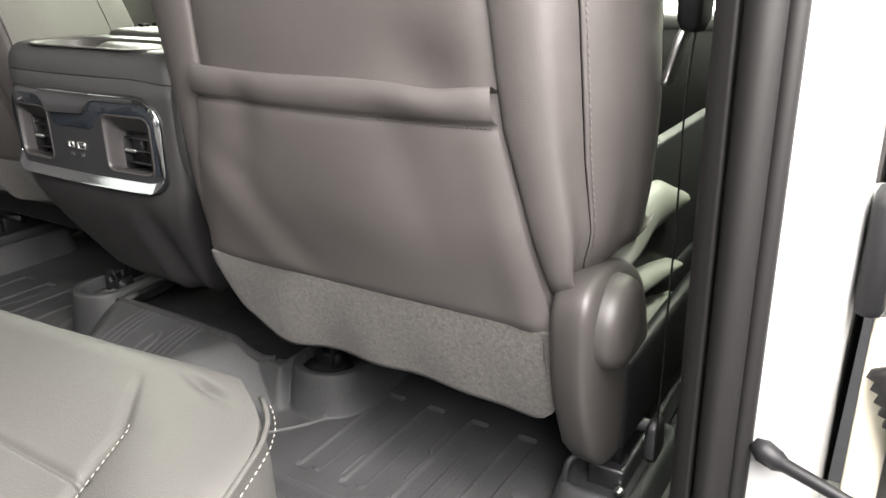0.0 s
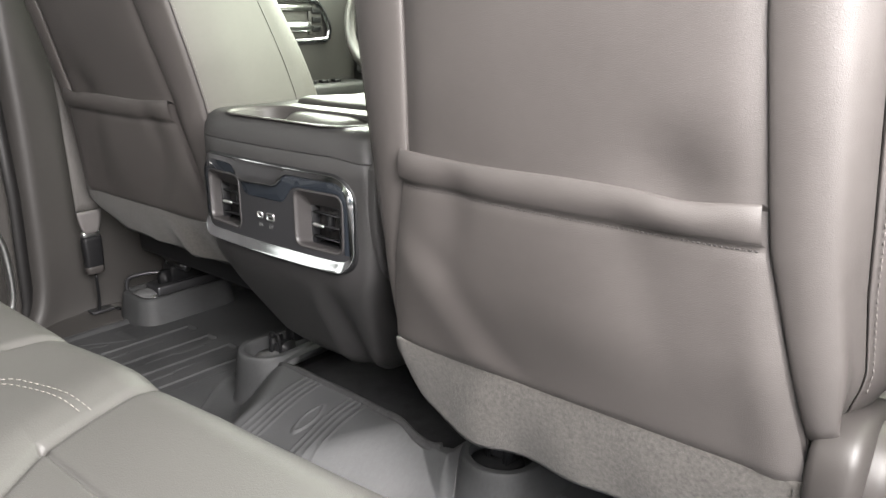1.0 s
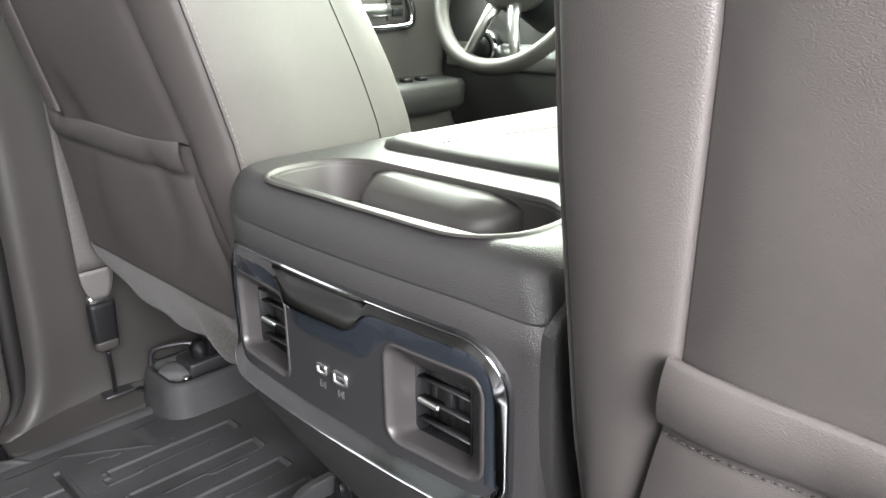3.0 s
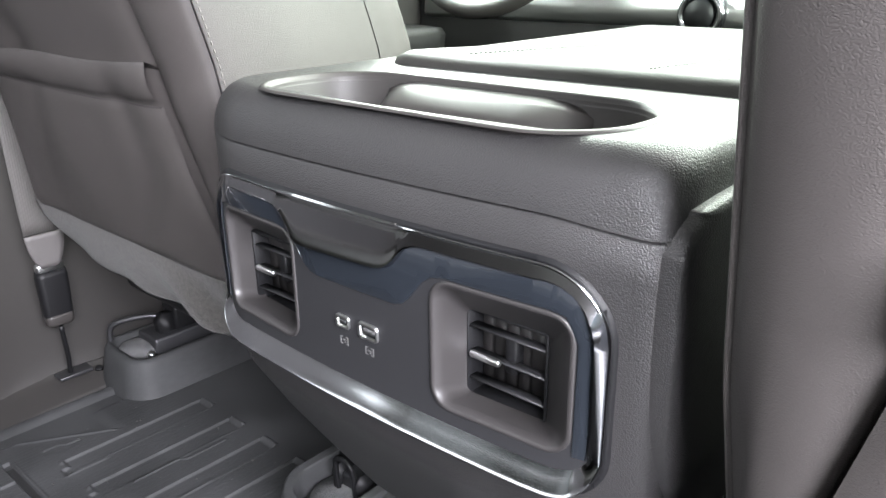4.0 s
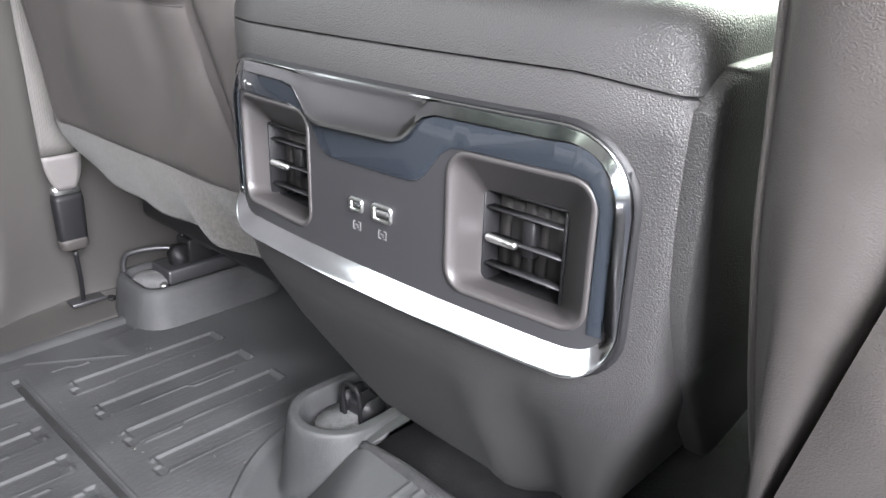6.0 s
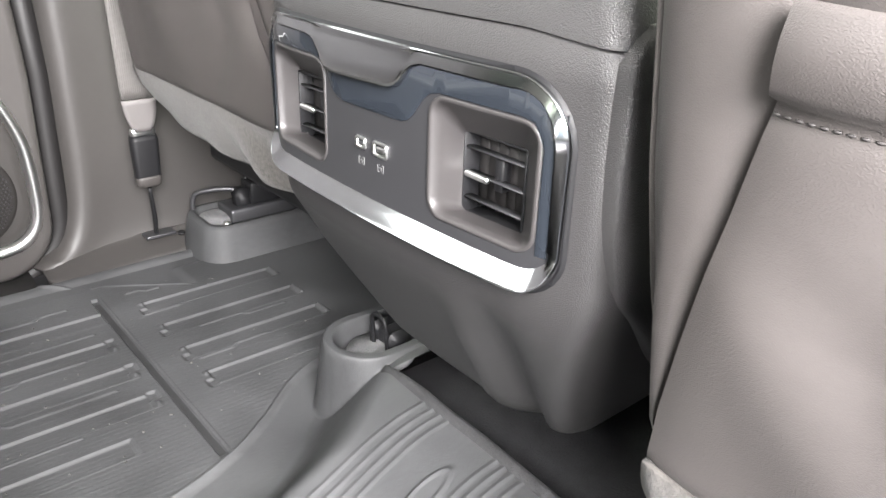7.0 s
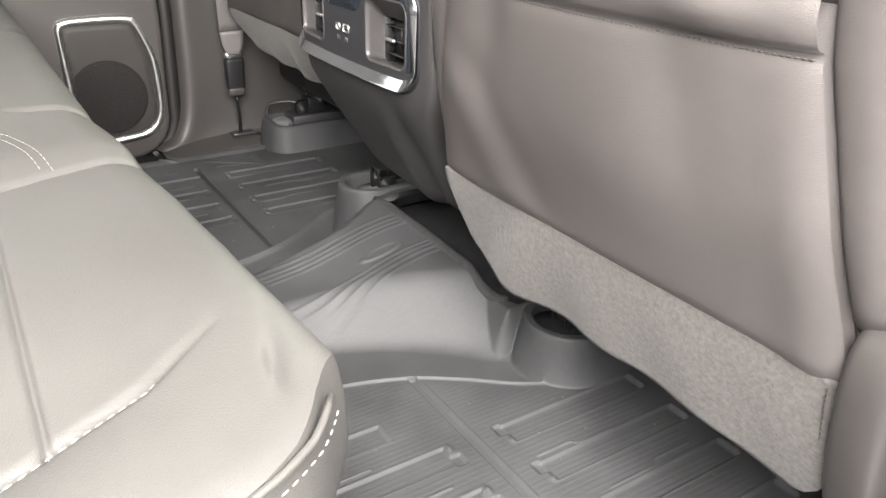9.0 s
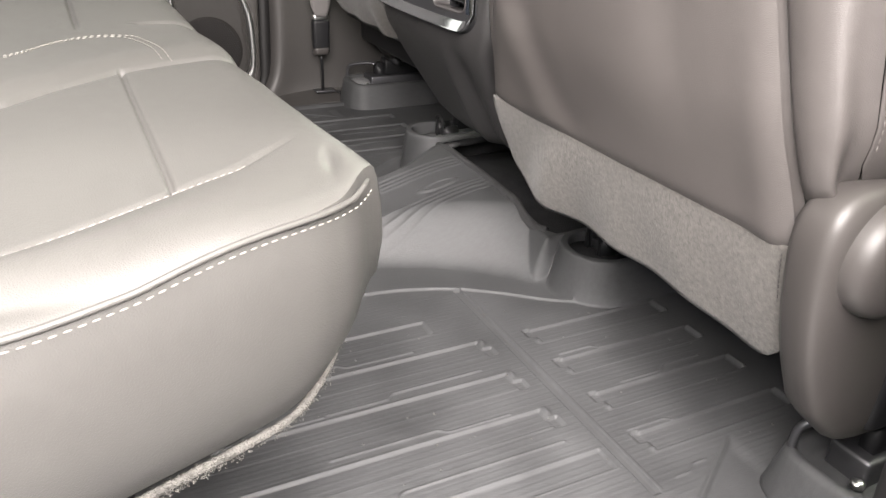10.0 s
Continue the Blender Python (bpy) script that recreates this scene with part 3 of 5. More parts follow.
def steering_wheel():
    c = Vector((-0.57, 2.03, 0.70))
    w = thing("steering_wheel", "leather-wrapped steering wheel with pale spokes", "steering wheel", at=c)
    m = Matrix.Rotation(radians(65), 3, "X")

    def at(r, a, d=0):
        return m @ Vector((r * math.cos(a), r * math.sin(a), d))

    part("rim", tube([at(0.187, 2 * math.pi * i / 48) for i in range(49)], 0.0165, 10, False), PLASTIC_COVER, w)
    part("hub", lathe([(-0.06, 0.05), (-0.02, 0.072), (0.015, 0.075), (0.03, 0.06), (0.034, 0.01)], (0, 0, 0), m @ Vector((0, 0, 1)), 28), PLASTIC_SMOOTH, w)
    for a in (0, 180, 250, 290):
        a = radians(a)
        part("spoke", tube([at(0.05, a), at(0.10, a, 0.005), at(0.18, a)], [0.016, 0.012, 0.009], 8), SATIN, w, "satin metal spoke")
    part("column", lathe([(-0.30, 0.07), (-0.06, 0.06), (-0.03, 0.05)], (0, 0, 0), m @ Vector((0, 0, 1)), 24), BLACK, w)
    return w


steering_wheel()


def dashboard():
    d = thing("dashboard", "dark moulded dashboard with round vents behind the wheel", "dashboard", at=(0, 2.3, 0.5))
    o = Vector((0, -2.3, -0.5))
    prof = [(2.56, 0.25), (2.22, 0.27), (2.16, 0.36), (2.12, 0.47), (2.13, 0.60), (2.17, 0.70), (2.20, 0.80), (2.30, 0.84), (2.56, 0.83)]
    part("dash_body", loft([[(x + o.x, y + o.y, z + o.z) for y, z in prof] for x in (-0.86, -0.4, 0, 0.4, 0.86)]), PLASTIC, d, angle=50)
    part("dash_trim", loft([[(x + o.x, y + o.y, z + o.z) for y, z in ((2.125, 0.50), (2.112, 0.51), (2.116, 0.555), (2.13, 0.562))] for x in (-0.84, 0.0, 0.84)]), SATIN, d, "pale trim strip")
    for x, z in ((-0.72, 0.55), (-0.225, 0.525)):
        k = part("round_vent", lathe([(0, 0.040), (0.022, 0.040), (0.028, 0.036), (0.028, 0.030), (0.012, 0.026), (0.012, 0.003)], (x, 2.125 - 2.3, z - 0.5), (0, -1, 0), 28), CHROME, d, "round chrome-ringed control")
        part("vent_core", lathe([(0, 0.026), (0.017, 0.024), (0.018, 0.004)], (x, 2.113 - 2.3, z - 0.5), (0, -1, 0), 20), BLACK, k)
    return d


dashboard()


# ---- front seats ----
def front_seat(side, dy, lean, label):
    """A front seat seen from behind; side is 1 for the right seat, -1 for the left one."""
    xc = 0.481
    base = Vector((side * xc, 1.45 + dy, 0.08))
    s = thing("front_seat", label, "car seat", "front seats", at=base)

    def yb(z):
        tuck = 0.010 * float(1 - sstep(0.29, 0.40, np.array(z))) if side > 0 else 0.0
        return 1.11 - (lean if z > 0.53 else 0.13 + 0.35 * (lean - 0.13)) * (z - 0.53) + dy - 0.05 * max(0, z - 0.75) + tuck

    def hp(z):
        return lerp(z, [0.2, 0.29, 0.33, 0.39, 0.49, 0.53, 0.66, 0.98], [0.237, 0.234, 0.227, 0.212, 0.188, 0.184, 0.173, 0.165])

    def W(a, b, z):
        return Vector((side * (xc + a), yb(z) + b, z)) - base

    zmin = 0.285 if side > 0 else 0.320
    # main back panel
    rows = []
    for k in range(41):
        z = zmin + (0.97 - zmin) * k / 40
        rows.append([W(hp(z) * u, 0.008 * abs(u) ** 12 - 0.004 * (1 - u * u) + (0.06 * max(0, (z - 0.9) / 0.07) ** 3) + 0.010 * math.exp(-((u - 0.60) / 0.22) ** 2 - ((z - 0.535) / 0.035) ** 2), z) for u in np.linspace(-1, 1, 29)])
    part("back_panel", grid_mesh(rows), LEATHER, s)

    # map pocket with its rolled hem
    def fold(u, q):
        ur = -0.48 - 0.80 * (q - 0.08)
        k = float(sstep(0.0, 0.10, np.array(q)) * (1 - sstep(0.55, 0.80, np.array(q))))
        f = -0.0032 * k * math.exp(-((u - ur) / 0.14) ** 2) + 0.0020 * k * math.exp(-((u - ur - 0.24) / 0.11) ** 2)
        f += 0.007 * math.exp(-(((u + 0.62) / 0.12) ** 2)) * q ** 3
        f -= 0.006 * math.exp(-(((u - 0.15) / 0.35) ** 2)) * math.sin(math.pi * q) ** 1.2
        f += 0.003 * math.exp(-(((u - 0.62 + 0.2 * q) / 0.14) ** 2)) * q
        f -= 0.0035 * math.exp(-(((u - 0.90) / 0.08) ** 2)) * (1 - q)
        return f

    def soft(b):
        return -0.0025 - 0.004 * math.log1p(math.exp((-0.0025 - b) / 0.004))

    rows = []
    us = np.linspace(-1, 1, 61)
    for k in range(34):
        q = k / 33
        row = []
        for u in us:
            e = 1 - abs(u) ** 14
            zt = 0.495 - 0.003 * (1 - u * u)
            z = zmin + 0.002 + (zt - zmin - 0.002) * q
            b = soft(-0.0095 + fold(u, q)) + 0.006 * (1 - e) + 0.005 * max(0, (0.06 - q) / 0.06) ** 2
            b += 0.0025 * math.exp(-((1 - q) / 0.03) ** 2)
            row.append(W(hp(z) * u, b, z))
        rows.append(row)
    for k in range(1, 15):
        q = k / 14
        row = []
        for u in us:
            e = 1 - abs(u) ** 14
            zt = 0.495 - 0.003 * (1 - u * u)
            dip = 0.012 * math.exp(-((u - 0.55) / 0.25) ** 2)
            z = zt + (0.036 + 0.001 * math.sin(5 * u + 0.8) - 0.003 * math.exp(-((u - 0.7) / 0.16) ** 2)) * min(1, q * 1.12) - (0.003 if q > 0.9 else 0) * (q - 0.9) * 40
            b = -0.0060 + (soft(-0.0095 + fold(u, 1.0)) + 0.006) * (1 - q) - (0.0075 + 0.005 * math.exp(-((u - 0.55) / 0.28) ** 2)) * math.sin(math.pi * min(1, q * 1.02)) ** 0.7 * (0.85 + 0.15 * e) + (0.014 * ((q - 0.86) / 0.14) ** 2 if q > 0.86 else 0) + 0.0035 * (1 - e)
            row.append(W(hp(z) * u, b, z))
        rows.append(row)
    pk = part("map_pocket", grid_mesh(rows), LEATHER, s, "slack leather map pocket with a rolled hem")
    line = [W(hp(0.49) * u, soft(-0.0095 + fold(u, 1.0)) + 0.0015 + 0.004 * abs(u) ** 14, 0.4915 - 0.003 * (1 - u * u)) for u in np.linspace(-0.985, 0.985, 60)]
    stitches(line, pk, THREAD_DARK, 0.0045, 0.0030, 0.0007)

    # bolsters, side panels and the front of the backrest
    def ring(z, sg):
        h = hp(z)
        if sg > 0:
            ho = lerp(z, [0.28, 0.33, 0.38, 0.43, 0.50, 0.6, 0.85, 0.97], [0.256, 0.264, 0.279, 0.287, 0.291, 0.288, 0.275, 0.235])
            se = lerp(z, [0.28, 0.325, 0.39, 0.46, 0.6, 0.85, 0.97], [0.2385, 0.2405, 0.260, 0.253, 0.247, 0.235, 0.195])
            if side < 0:
                cut = 0.034 * (1 - float(sstep(0.40, 0.56, np.array(z))))
                ho, se = ho - cut, max(h + 0.006, se - cut)
            w = se + 0.04 - h
            k = min(1.0, (ho - se) / 0.04)
            return [(h + 0.0005, 0.011), (h + 0.003, 0.003), (h + 0.25 * w, 0.000), (h + 0.45 * w, 0.006), (se - 0.006, 0.022), (se, 0.0335)], \
                   [(se + 0.0005, 0.034), (se + 0.005 * k, 0.033), (ho - 0.018 * k, 0.050), (ho - 0.006, 0.072), (ho, 0.090), (ho + 0.001, 0.115), (ho - 0.006, 0.15)], \
                   [(ho - 0.006, 0.152), (ho - 0.022, 0.19), (ho - 0.05, 0.20), (ho - 0.085, 0.185), (ho - 0.10, 0.16)]
        ho = lerp(z, [0.28, 0.34, 0.45, 0.6, 0.85, 0.97], [0.236, 0.244, 0.254, 0.256, 0.250, 0.220])
        w = ho - h
        more = 0.045 * float(1 - sstep(0.50, 0.86, np.array(z)))
        return [(h + 0.0005, 0.011), (h + 0.003, 0.003), (h + 0.3 * w, 0.000), (h + 0.6 * w, 0.003), (ho - 0.012, 0.010), (ho - 0.005, 0.0175)], \
               [(ho - 0.0047, 0.018), (ho - 0.001, 0.0195), (ho + 0.004, 0.045), (ho + 0.008, 0.085), (ho + 0.006, 0.125), (ho, 0.15 + more)], \
               [(ho - 0.0005, 0.152 + more), (ho - 0.004, 0.172 + 1.25 * more), (ho - 0.018, 0.195 + 1.4 * more), (ho - 0.045, 0.205 + 1.4 * more), (ho - 0.075, 0.19 + more), (ho - 0.09, 0.16)]

    zs = [zmin + (0.985 - zmin) * k / 44 for k in range(45)]
    for sg in (1, -1):
        for idx, nm in ((0, "bolster"), (1, "side_panel"), (2, "front_bolster")):
            rows = []
            for z in zs:
                if sg > 0 and side > 0 and idx == 0 and z < 0.298 or idx == 1 and sg > 0 and z < 0.340:
                    continue
                c = smoothpath([(a, b, 0) for a, b in ring(z, sg)[idx]], 5)
                if side > 0 and sg > 0 and idx < 2:
                    lows = [lerp(k, [0, 0.5, len(c) - 1], [0.300, 0.318, 0.342]) if idx == 0 else lerp(k, [0, len(c) - 1], [0.344, 0.372]) for k in range(len(c))]
                    rows.append([W(smoothpath([(a, b, 0) for a, b in ring(max(z, lo), sg)[idx]], 5)[k].x, c[k].y + 0.010 * max(0, (lo + 0.02 - z) / 0.02) ** 2 * (z < lo + 0.02), max(z, lo)) for k, lo in enumerate(lows)])
                    continue
                rnd = 0.05 * max(0, (z - 0.92) / 0.065) ** 2
                low = 0.012 * max(0, ((zmin + 0.03 if side < 0 or sg < 0 else 0.335) - z) / 0.03) ** 2
                rows.append([W(sg * (p.x - rnd * 0.5 - low), p.y + rnd * (1 if idx == 0 else 0) + low, z) for p in c])
            bm = grid_mesh(rows)
            part(nm, bm, LEATHER, s)
        # piping along the seam, and the stitched edge of the side panel
        part("piping", tube([W(sg * (hp(z) + 0.001), 0.0095, z) for z in zs], 0.0010, 6), LEATHER, s)
        st = []
        for z in zs:
            if z > 0.372:
                r0 = ring(z, sg)[1][1]
                st.append(W(sg * (r0[0] + 0.003), r0[1] - 0.0006, z))
        if sg * side > 0 or side < 0:
            stitches(st, s, THREAD_MID, 0.0066, 0.0044, 0.0006)
    rows = []
    for z in zs:
        hf = 0.19
        rows.append([W(hf * u, 0.16 + 0.012 * u * u - 0.02 * math.exp(-((z - 0.4) / 0.1) ** 2), z) for u in np.linspace(-1, 1, 11)])
    part("front_panel", grid_mesh(rows), LEATHER_SEAT, s, "pale-lit leather front of the backrest")
    rows = [[W(0.19 * u, 0.065 + (0.06 + 0.04 * (1 - abs(u))) * v, 0.966 + 0.018 * (1 - (2 * v - 1) ** 2)) for u in np.linspace(-1.2, 1.2, 11)] for v in np.linspace(-0.2, 1, 7)]
    part("top_panel", grid_mesh(rows), LEATHER, s)

    # felt skirt under the pocket
    zl = ([-1, -0.97, -0.9, -0.75, -0.5, -0.2, 0.2, 0.6, 0.82, 0.9, 0.96, 1.0], [0.250, 0.228, 0.206, 0.188, 0.180, 0.180, 0.183, 0.178, 0.172, 0.174, 0.188, 0.205])
    if side < 0:
        zl = ([-1, -0.5, 0, 0.4, 0.65, 0.8, 0.92, 1], [0.248, 0.246, 0.246, 0.249, 0.257, 0.267, 0.279, 0.288])
    rows = []
    for k in range(19):
        q = k / 18
        row = []
        for u in np.linspace(-1, 1, 49):
            zb = lerp(u, *zl)
            z = zmin + 0.007 + (zb - zmin - 0.007) * q
            rip = 0.011 * math.sin(9 * u + 3.2 * q + 0.5) * math.exp(-((u + 0.55) / 0.35) ** 2) * q ** 0.7
            rip += 0.0022 * math.sin(13 * u - 2 * q) * q
            b = -0.0065 + rip + 0.012 * q * q + 0.02 * max(0, -u - 0.8) * q
            row.append(W(hp(z) * u, b, z))
        rows.append(row)
    fl = part("felt_skirt", thicken(grid_mesh(rows), 0.004), FELT, s, "grey felt skirt hanging under the backrest")
    hem = [W(hp(0.25) * 0.955, -0.008 + 0.012 * q * q, zmin + 0.003 - (0.088 if side > 0 else 0.03) * q) for q in np.linspace(0.05, 1, 12)]
    stitches(hem, fl, THREAD_DARK, 0.005, 0.0035, 0.0006)

    # hinge cover and its round cap on the outer side
    prof = smoothpath([(p[0], p[1], 0) for p in ((1.174, 0.142), (1.151, 0.190), (1.137, 0.235), (1.129, 0.280), (1.127, 0.315), (1.136, 0.338), (1.160, 0.351), (1.195, 0.353), (1.240, 0.342), (1.285, 0.315),
                                                 (1.318, 0.270), (1.335, 0.21), (1.335, 0.145), (1.322, 0.112), (1.270, 0.102), (1.212, 0.108), (1.174, 0.142))], 4)[:-1]
    cy, cz = 1.225, 0.225

    def oval(a, g):
        out = []
        for p in prof:
            v = Vector((p.x - cy, p.y - cz))
            v *= max(0.05, 1 - g / v.length)
            out.append(Vector((side * (xc + a + (0.007 if side > 0 else -0.02)), cy + v.x + 0.004 + (dy if side > 0 else dy + 0.11), cz + v.y)) - base)
        return out

    cover = part("hinge_cover", loft([oval(0.2245, 0.014), oval(0.2270, 0.007), oval(0.2330, 0.0035), oval(0.2480, 0.0010), oval(0.2560, 0.0), oval(0.2610, 0.0016), oval(0.2652, 0.0056), oval(0.2685, 0.014), oval(0.2705, 0.026), oval(0.2715, 0.06), oval(0.2715, 0.2)]), PLASTIC_COVER, s, "grey plastic recliner cover")
    ctr = Vector((side * (xc + (0.268 if side > 0 else 0.247)), 1.190 + (dy if side > 0 else dy + 0.11), 0.297)) - base
    cap = part("round_cap", lathe([(-0.004, 0.048), (0.0, 0.048), (0.014, 0.0475), (0.022, 0.0445), (0.0270, 0.039), (0.0290, 0.033), (0.0300, 0.020), (0.0303, 0.003)], ctr, (side, 0, 0), 48), PLASTIC_COVER, cover, "round plastic pivot cap")
    if side > 0:
        part("lower_rod", tube([Vector((side * (xc + 0.262), y + dy, z)) - base for y, z in ((1.222, 0.112), (1.27, 0.110), (1.42, 0.118))], 0.006, 8), BLACK, s, "black steel rod under the cover")

    # cushion with piping, seen past the backrest
    rings = []
    for y, k in ((1.215, 0.9), (1.235, 0.97), (1.27, 1.0), (1.45, 1.0), (1.62, 1.0), (1.70, 0.97), (1.735, 0.85)):
        top = 0.345 + 0.02 * math.sin((y - 1.15) * 4)
        wo = 0.038 if side > 0 else 0.0
        sec = [(-0.26, 0.22), (-0.272, 0.25), (-0.275, 0.29), (-0.268, top - 0.01), (-0.235, top + 0.015), (-0.18, top), (0, top - 0.01), (0.18, top), (0.235 - wo, top + 0.015), (0.268 - wo, top - 0.01), (0.275 - wo, 0.29), (0.272 - wo, 0.25), (0.26 - wo, 0.22)]
        rings.append([Vector((side * (xc + a * k), y + dy, 0.22 + (z - 0.22) * k)) - base for a, z in sec])
    cu = part("cushion", loft(rings), LEATHER_SEAT, s, "leather seat cushion")
    if side > 0:
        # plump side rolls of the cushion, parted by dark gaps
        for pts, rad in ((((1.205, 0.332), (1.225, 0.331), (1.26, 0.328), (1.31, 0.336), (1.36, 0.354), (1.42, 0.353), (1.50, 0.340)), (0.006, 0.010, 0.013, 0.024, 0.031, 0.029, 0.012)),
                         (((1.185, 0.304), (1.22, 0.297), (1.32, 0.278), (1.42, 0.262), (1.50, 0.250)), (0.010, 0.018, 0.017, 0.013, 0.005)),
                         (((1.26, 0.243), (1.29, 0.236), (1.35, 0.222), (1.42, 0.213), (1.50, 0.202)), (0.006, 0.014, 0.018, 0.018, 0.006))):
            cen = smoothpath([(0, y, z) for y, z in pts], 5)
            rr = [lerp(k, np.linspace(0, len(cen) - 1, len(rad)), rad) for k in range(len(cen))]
            part("side_roll", loft([[Vector((side * (xc + 0.243 + 0.024 * math.cos(t)), p.y + dy, p.z + q * math.sin(t))) - base for t in [2 * math.pi * i / 14 for i in range(14)]] for p, q in zip(cen, rr)]), LEATHER_LIT, cu, "leather side roll with window light put into its pale colour")
        # black backing box puts in the shade of the gaps between the rolls
        part("roll_gap_shade", box(side * (xc + 0.225) - base.x, side * (xc + 0.243) - base.x, 1.20 + dy - base.y, 1.70 + dy - base.y, 0.18 - base.z, 0.425 - base.z, 0.004), BLACK, cu)
    if side > 0:
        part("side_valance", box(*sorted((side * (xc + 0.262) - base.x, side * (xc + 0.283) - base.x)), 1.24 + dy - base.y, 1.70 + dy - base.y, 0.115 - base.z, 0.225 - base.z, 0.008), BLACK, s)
    part("seat_pan", box(-0.25, 0.25, 1.25 + dy - base.y, 1.70 + dy - base.y, 0.16 - base.z, 0.235 - base.z, 0.01), BLACK, s)
    part("lower_tray", box(-0.225, 0.225, (1.185 if side > 0 else 1.235) + dy - base.y, (1.22 if side > 0 else 1.26) + dy - base.y, (0.195 if side > 0 else 0.235) - base.z, (0.25 if side > 0 else 0.30) - base.z, 0.008), BLACK, s)
    return s


front_seat(1, 0.0, 0.13, "charcoal leather front passenger seat with map pocket and felt skirt")
front_seat(-1, 0.085, 0.29, "charcoal leather driver seat slid forward, with map pocket")


# ---- centre console with its rear air vents ----
XC = 0.0085    # the console stands a little off the cab's centre line


def cface(x, d=0.0):
    """The console's curved rear face: y at x, d proud of it."""
    k, x = (2.0 if x > XC else 5.0), abs(x - XC)
    return 1.143 + 0.28 * x * x + k * max(0.0, x - 0.118) ** 2 - d


def curve_plate(outer, d0, d1, bevel=0.0, holes=(), step=0.012, back=False):
    """A plate that follows the curved rear face. outer and holes are outlines in (x, z); d0, d1 its back and front."""
    bm = bmesh.new()

    def inset(o, k):
        n = len(o)
        out = []
        area = sum(o[i][0] * o[(i + 1) % n][1] - o[(i + 1) % n][0] * o[i][1] for i in range(n))
        sg = 1 if area > 0 else -1
        for i in range(n):
            a, b, c = Vector(o[i - 1]), Vector(o[i]), Vector(o[(i + 1) % n])
            t1, t2 = (b - a), (c - b)
            if t1.length < 1e-9 or t2.length < 1e-9:
                out.append(tuple(b))
                continue
            n1 = Vector((-t1.y, t1.x)).normalized()
            n2 = Vector((-t2.y, t2.x)).normalized()
            m = (n1 + n2)
            m = m / max(0.35, m.length_squared / 2)
            out.append(tuple(b + sg * k * m))
        return out

    edges = []
    for o, k in [(outer, bevel)] + [(h, -bevel) for h in holes]:
        loops = [(o, d0), (o, d1 - bevel), (inset(o, k * 0.3), d1 - bevel * 0.3), (inset(o, k), d1)] if bevel else [(o, d0), (o, d1)]
        prev = None
        for pts, d in loops:
            vs = [bm.verts.new((x, -d, z)) for x, z in pts]
            if prev:
                for i in range(len(vs)):
                    j = (i + 1) % len(vs)
                    bm.faces.new((prev[i], prev[j], vs[j], vs[i]))
            prev = vs
        for i in range(len(prev)):
            edges.append(bm.edges.get((prev[i], prev[(i + 1) % len(prev)])))
    bmesh.ops.triangle_fill(bm, edges=edges, use_beauty=True, use_dissolve=False)
    xs = [v.co.x for v in bm.verts]
    k = math.ceil(min(xs) / step)
    while k * step < max(xs):
        bmesh.ops.bisect_plane(bm, geom=bm.verts[:] + bm.edges[:] + bm.faces[:], plane_co=(k * step, 0, 0), plane_no=(1, 0, 0))
        k += 1
    for v in bm.verts:
        v.co.y += cface(v.co.x)
    return bm


def arc(cx, cz, r, a0, a1, n=8):
    return [(cx + r * math.cos(radians(a0 + (a1 - a0) * i / n)), cz + r * math.sin(radians(a0 + (a1 - a0) * i / n))) for i in range(n + 1)]


def panel_outline(g=0.0):
    """Outline of the vent panel, drawn in by g: broad chamfered upper corners, tighter lower ones."""
    pts = []
    pts += arc(0.1375, 0.376, 0.026 - g, -90, 0, 7)
    pts += arc(0.1255, 0.436, 0.038 - g, 0, 90, 9)
    pts += [(-x, z) for x, z in reversed(pts)]
    return [(x + XC, z) for x, z in pts]


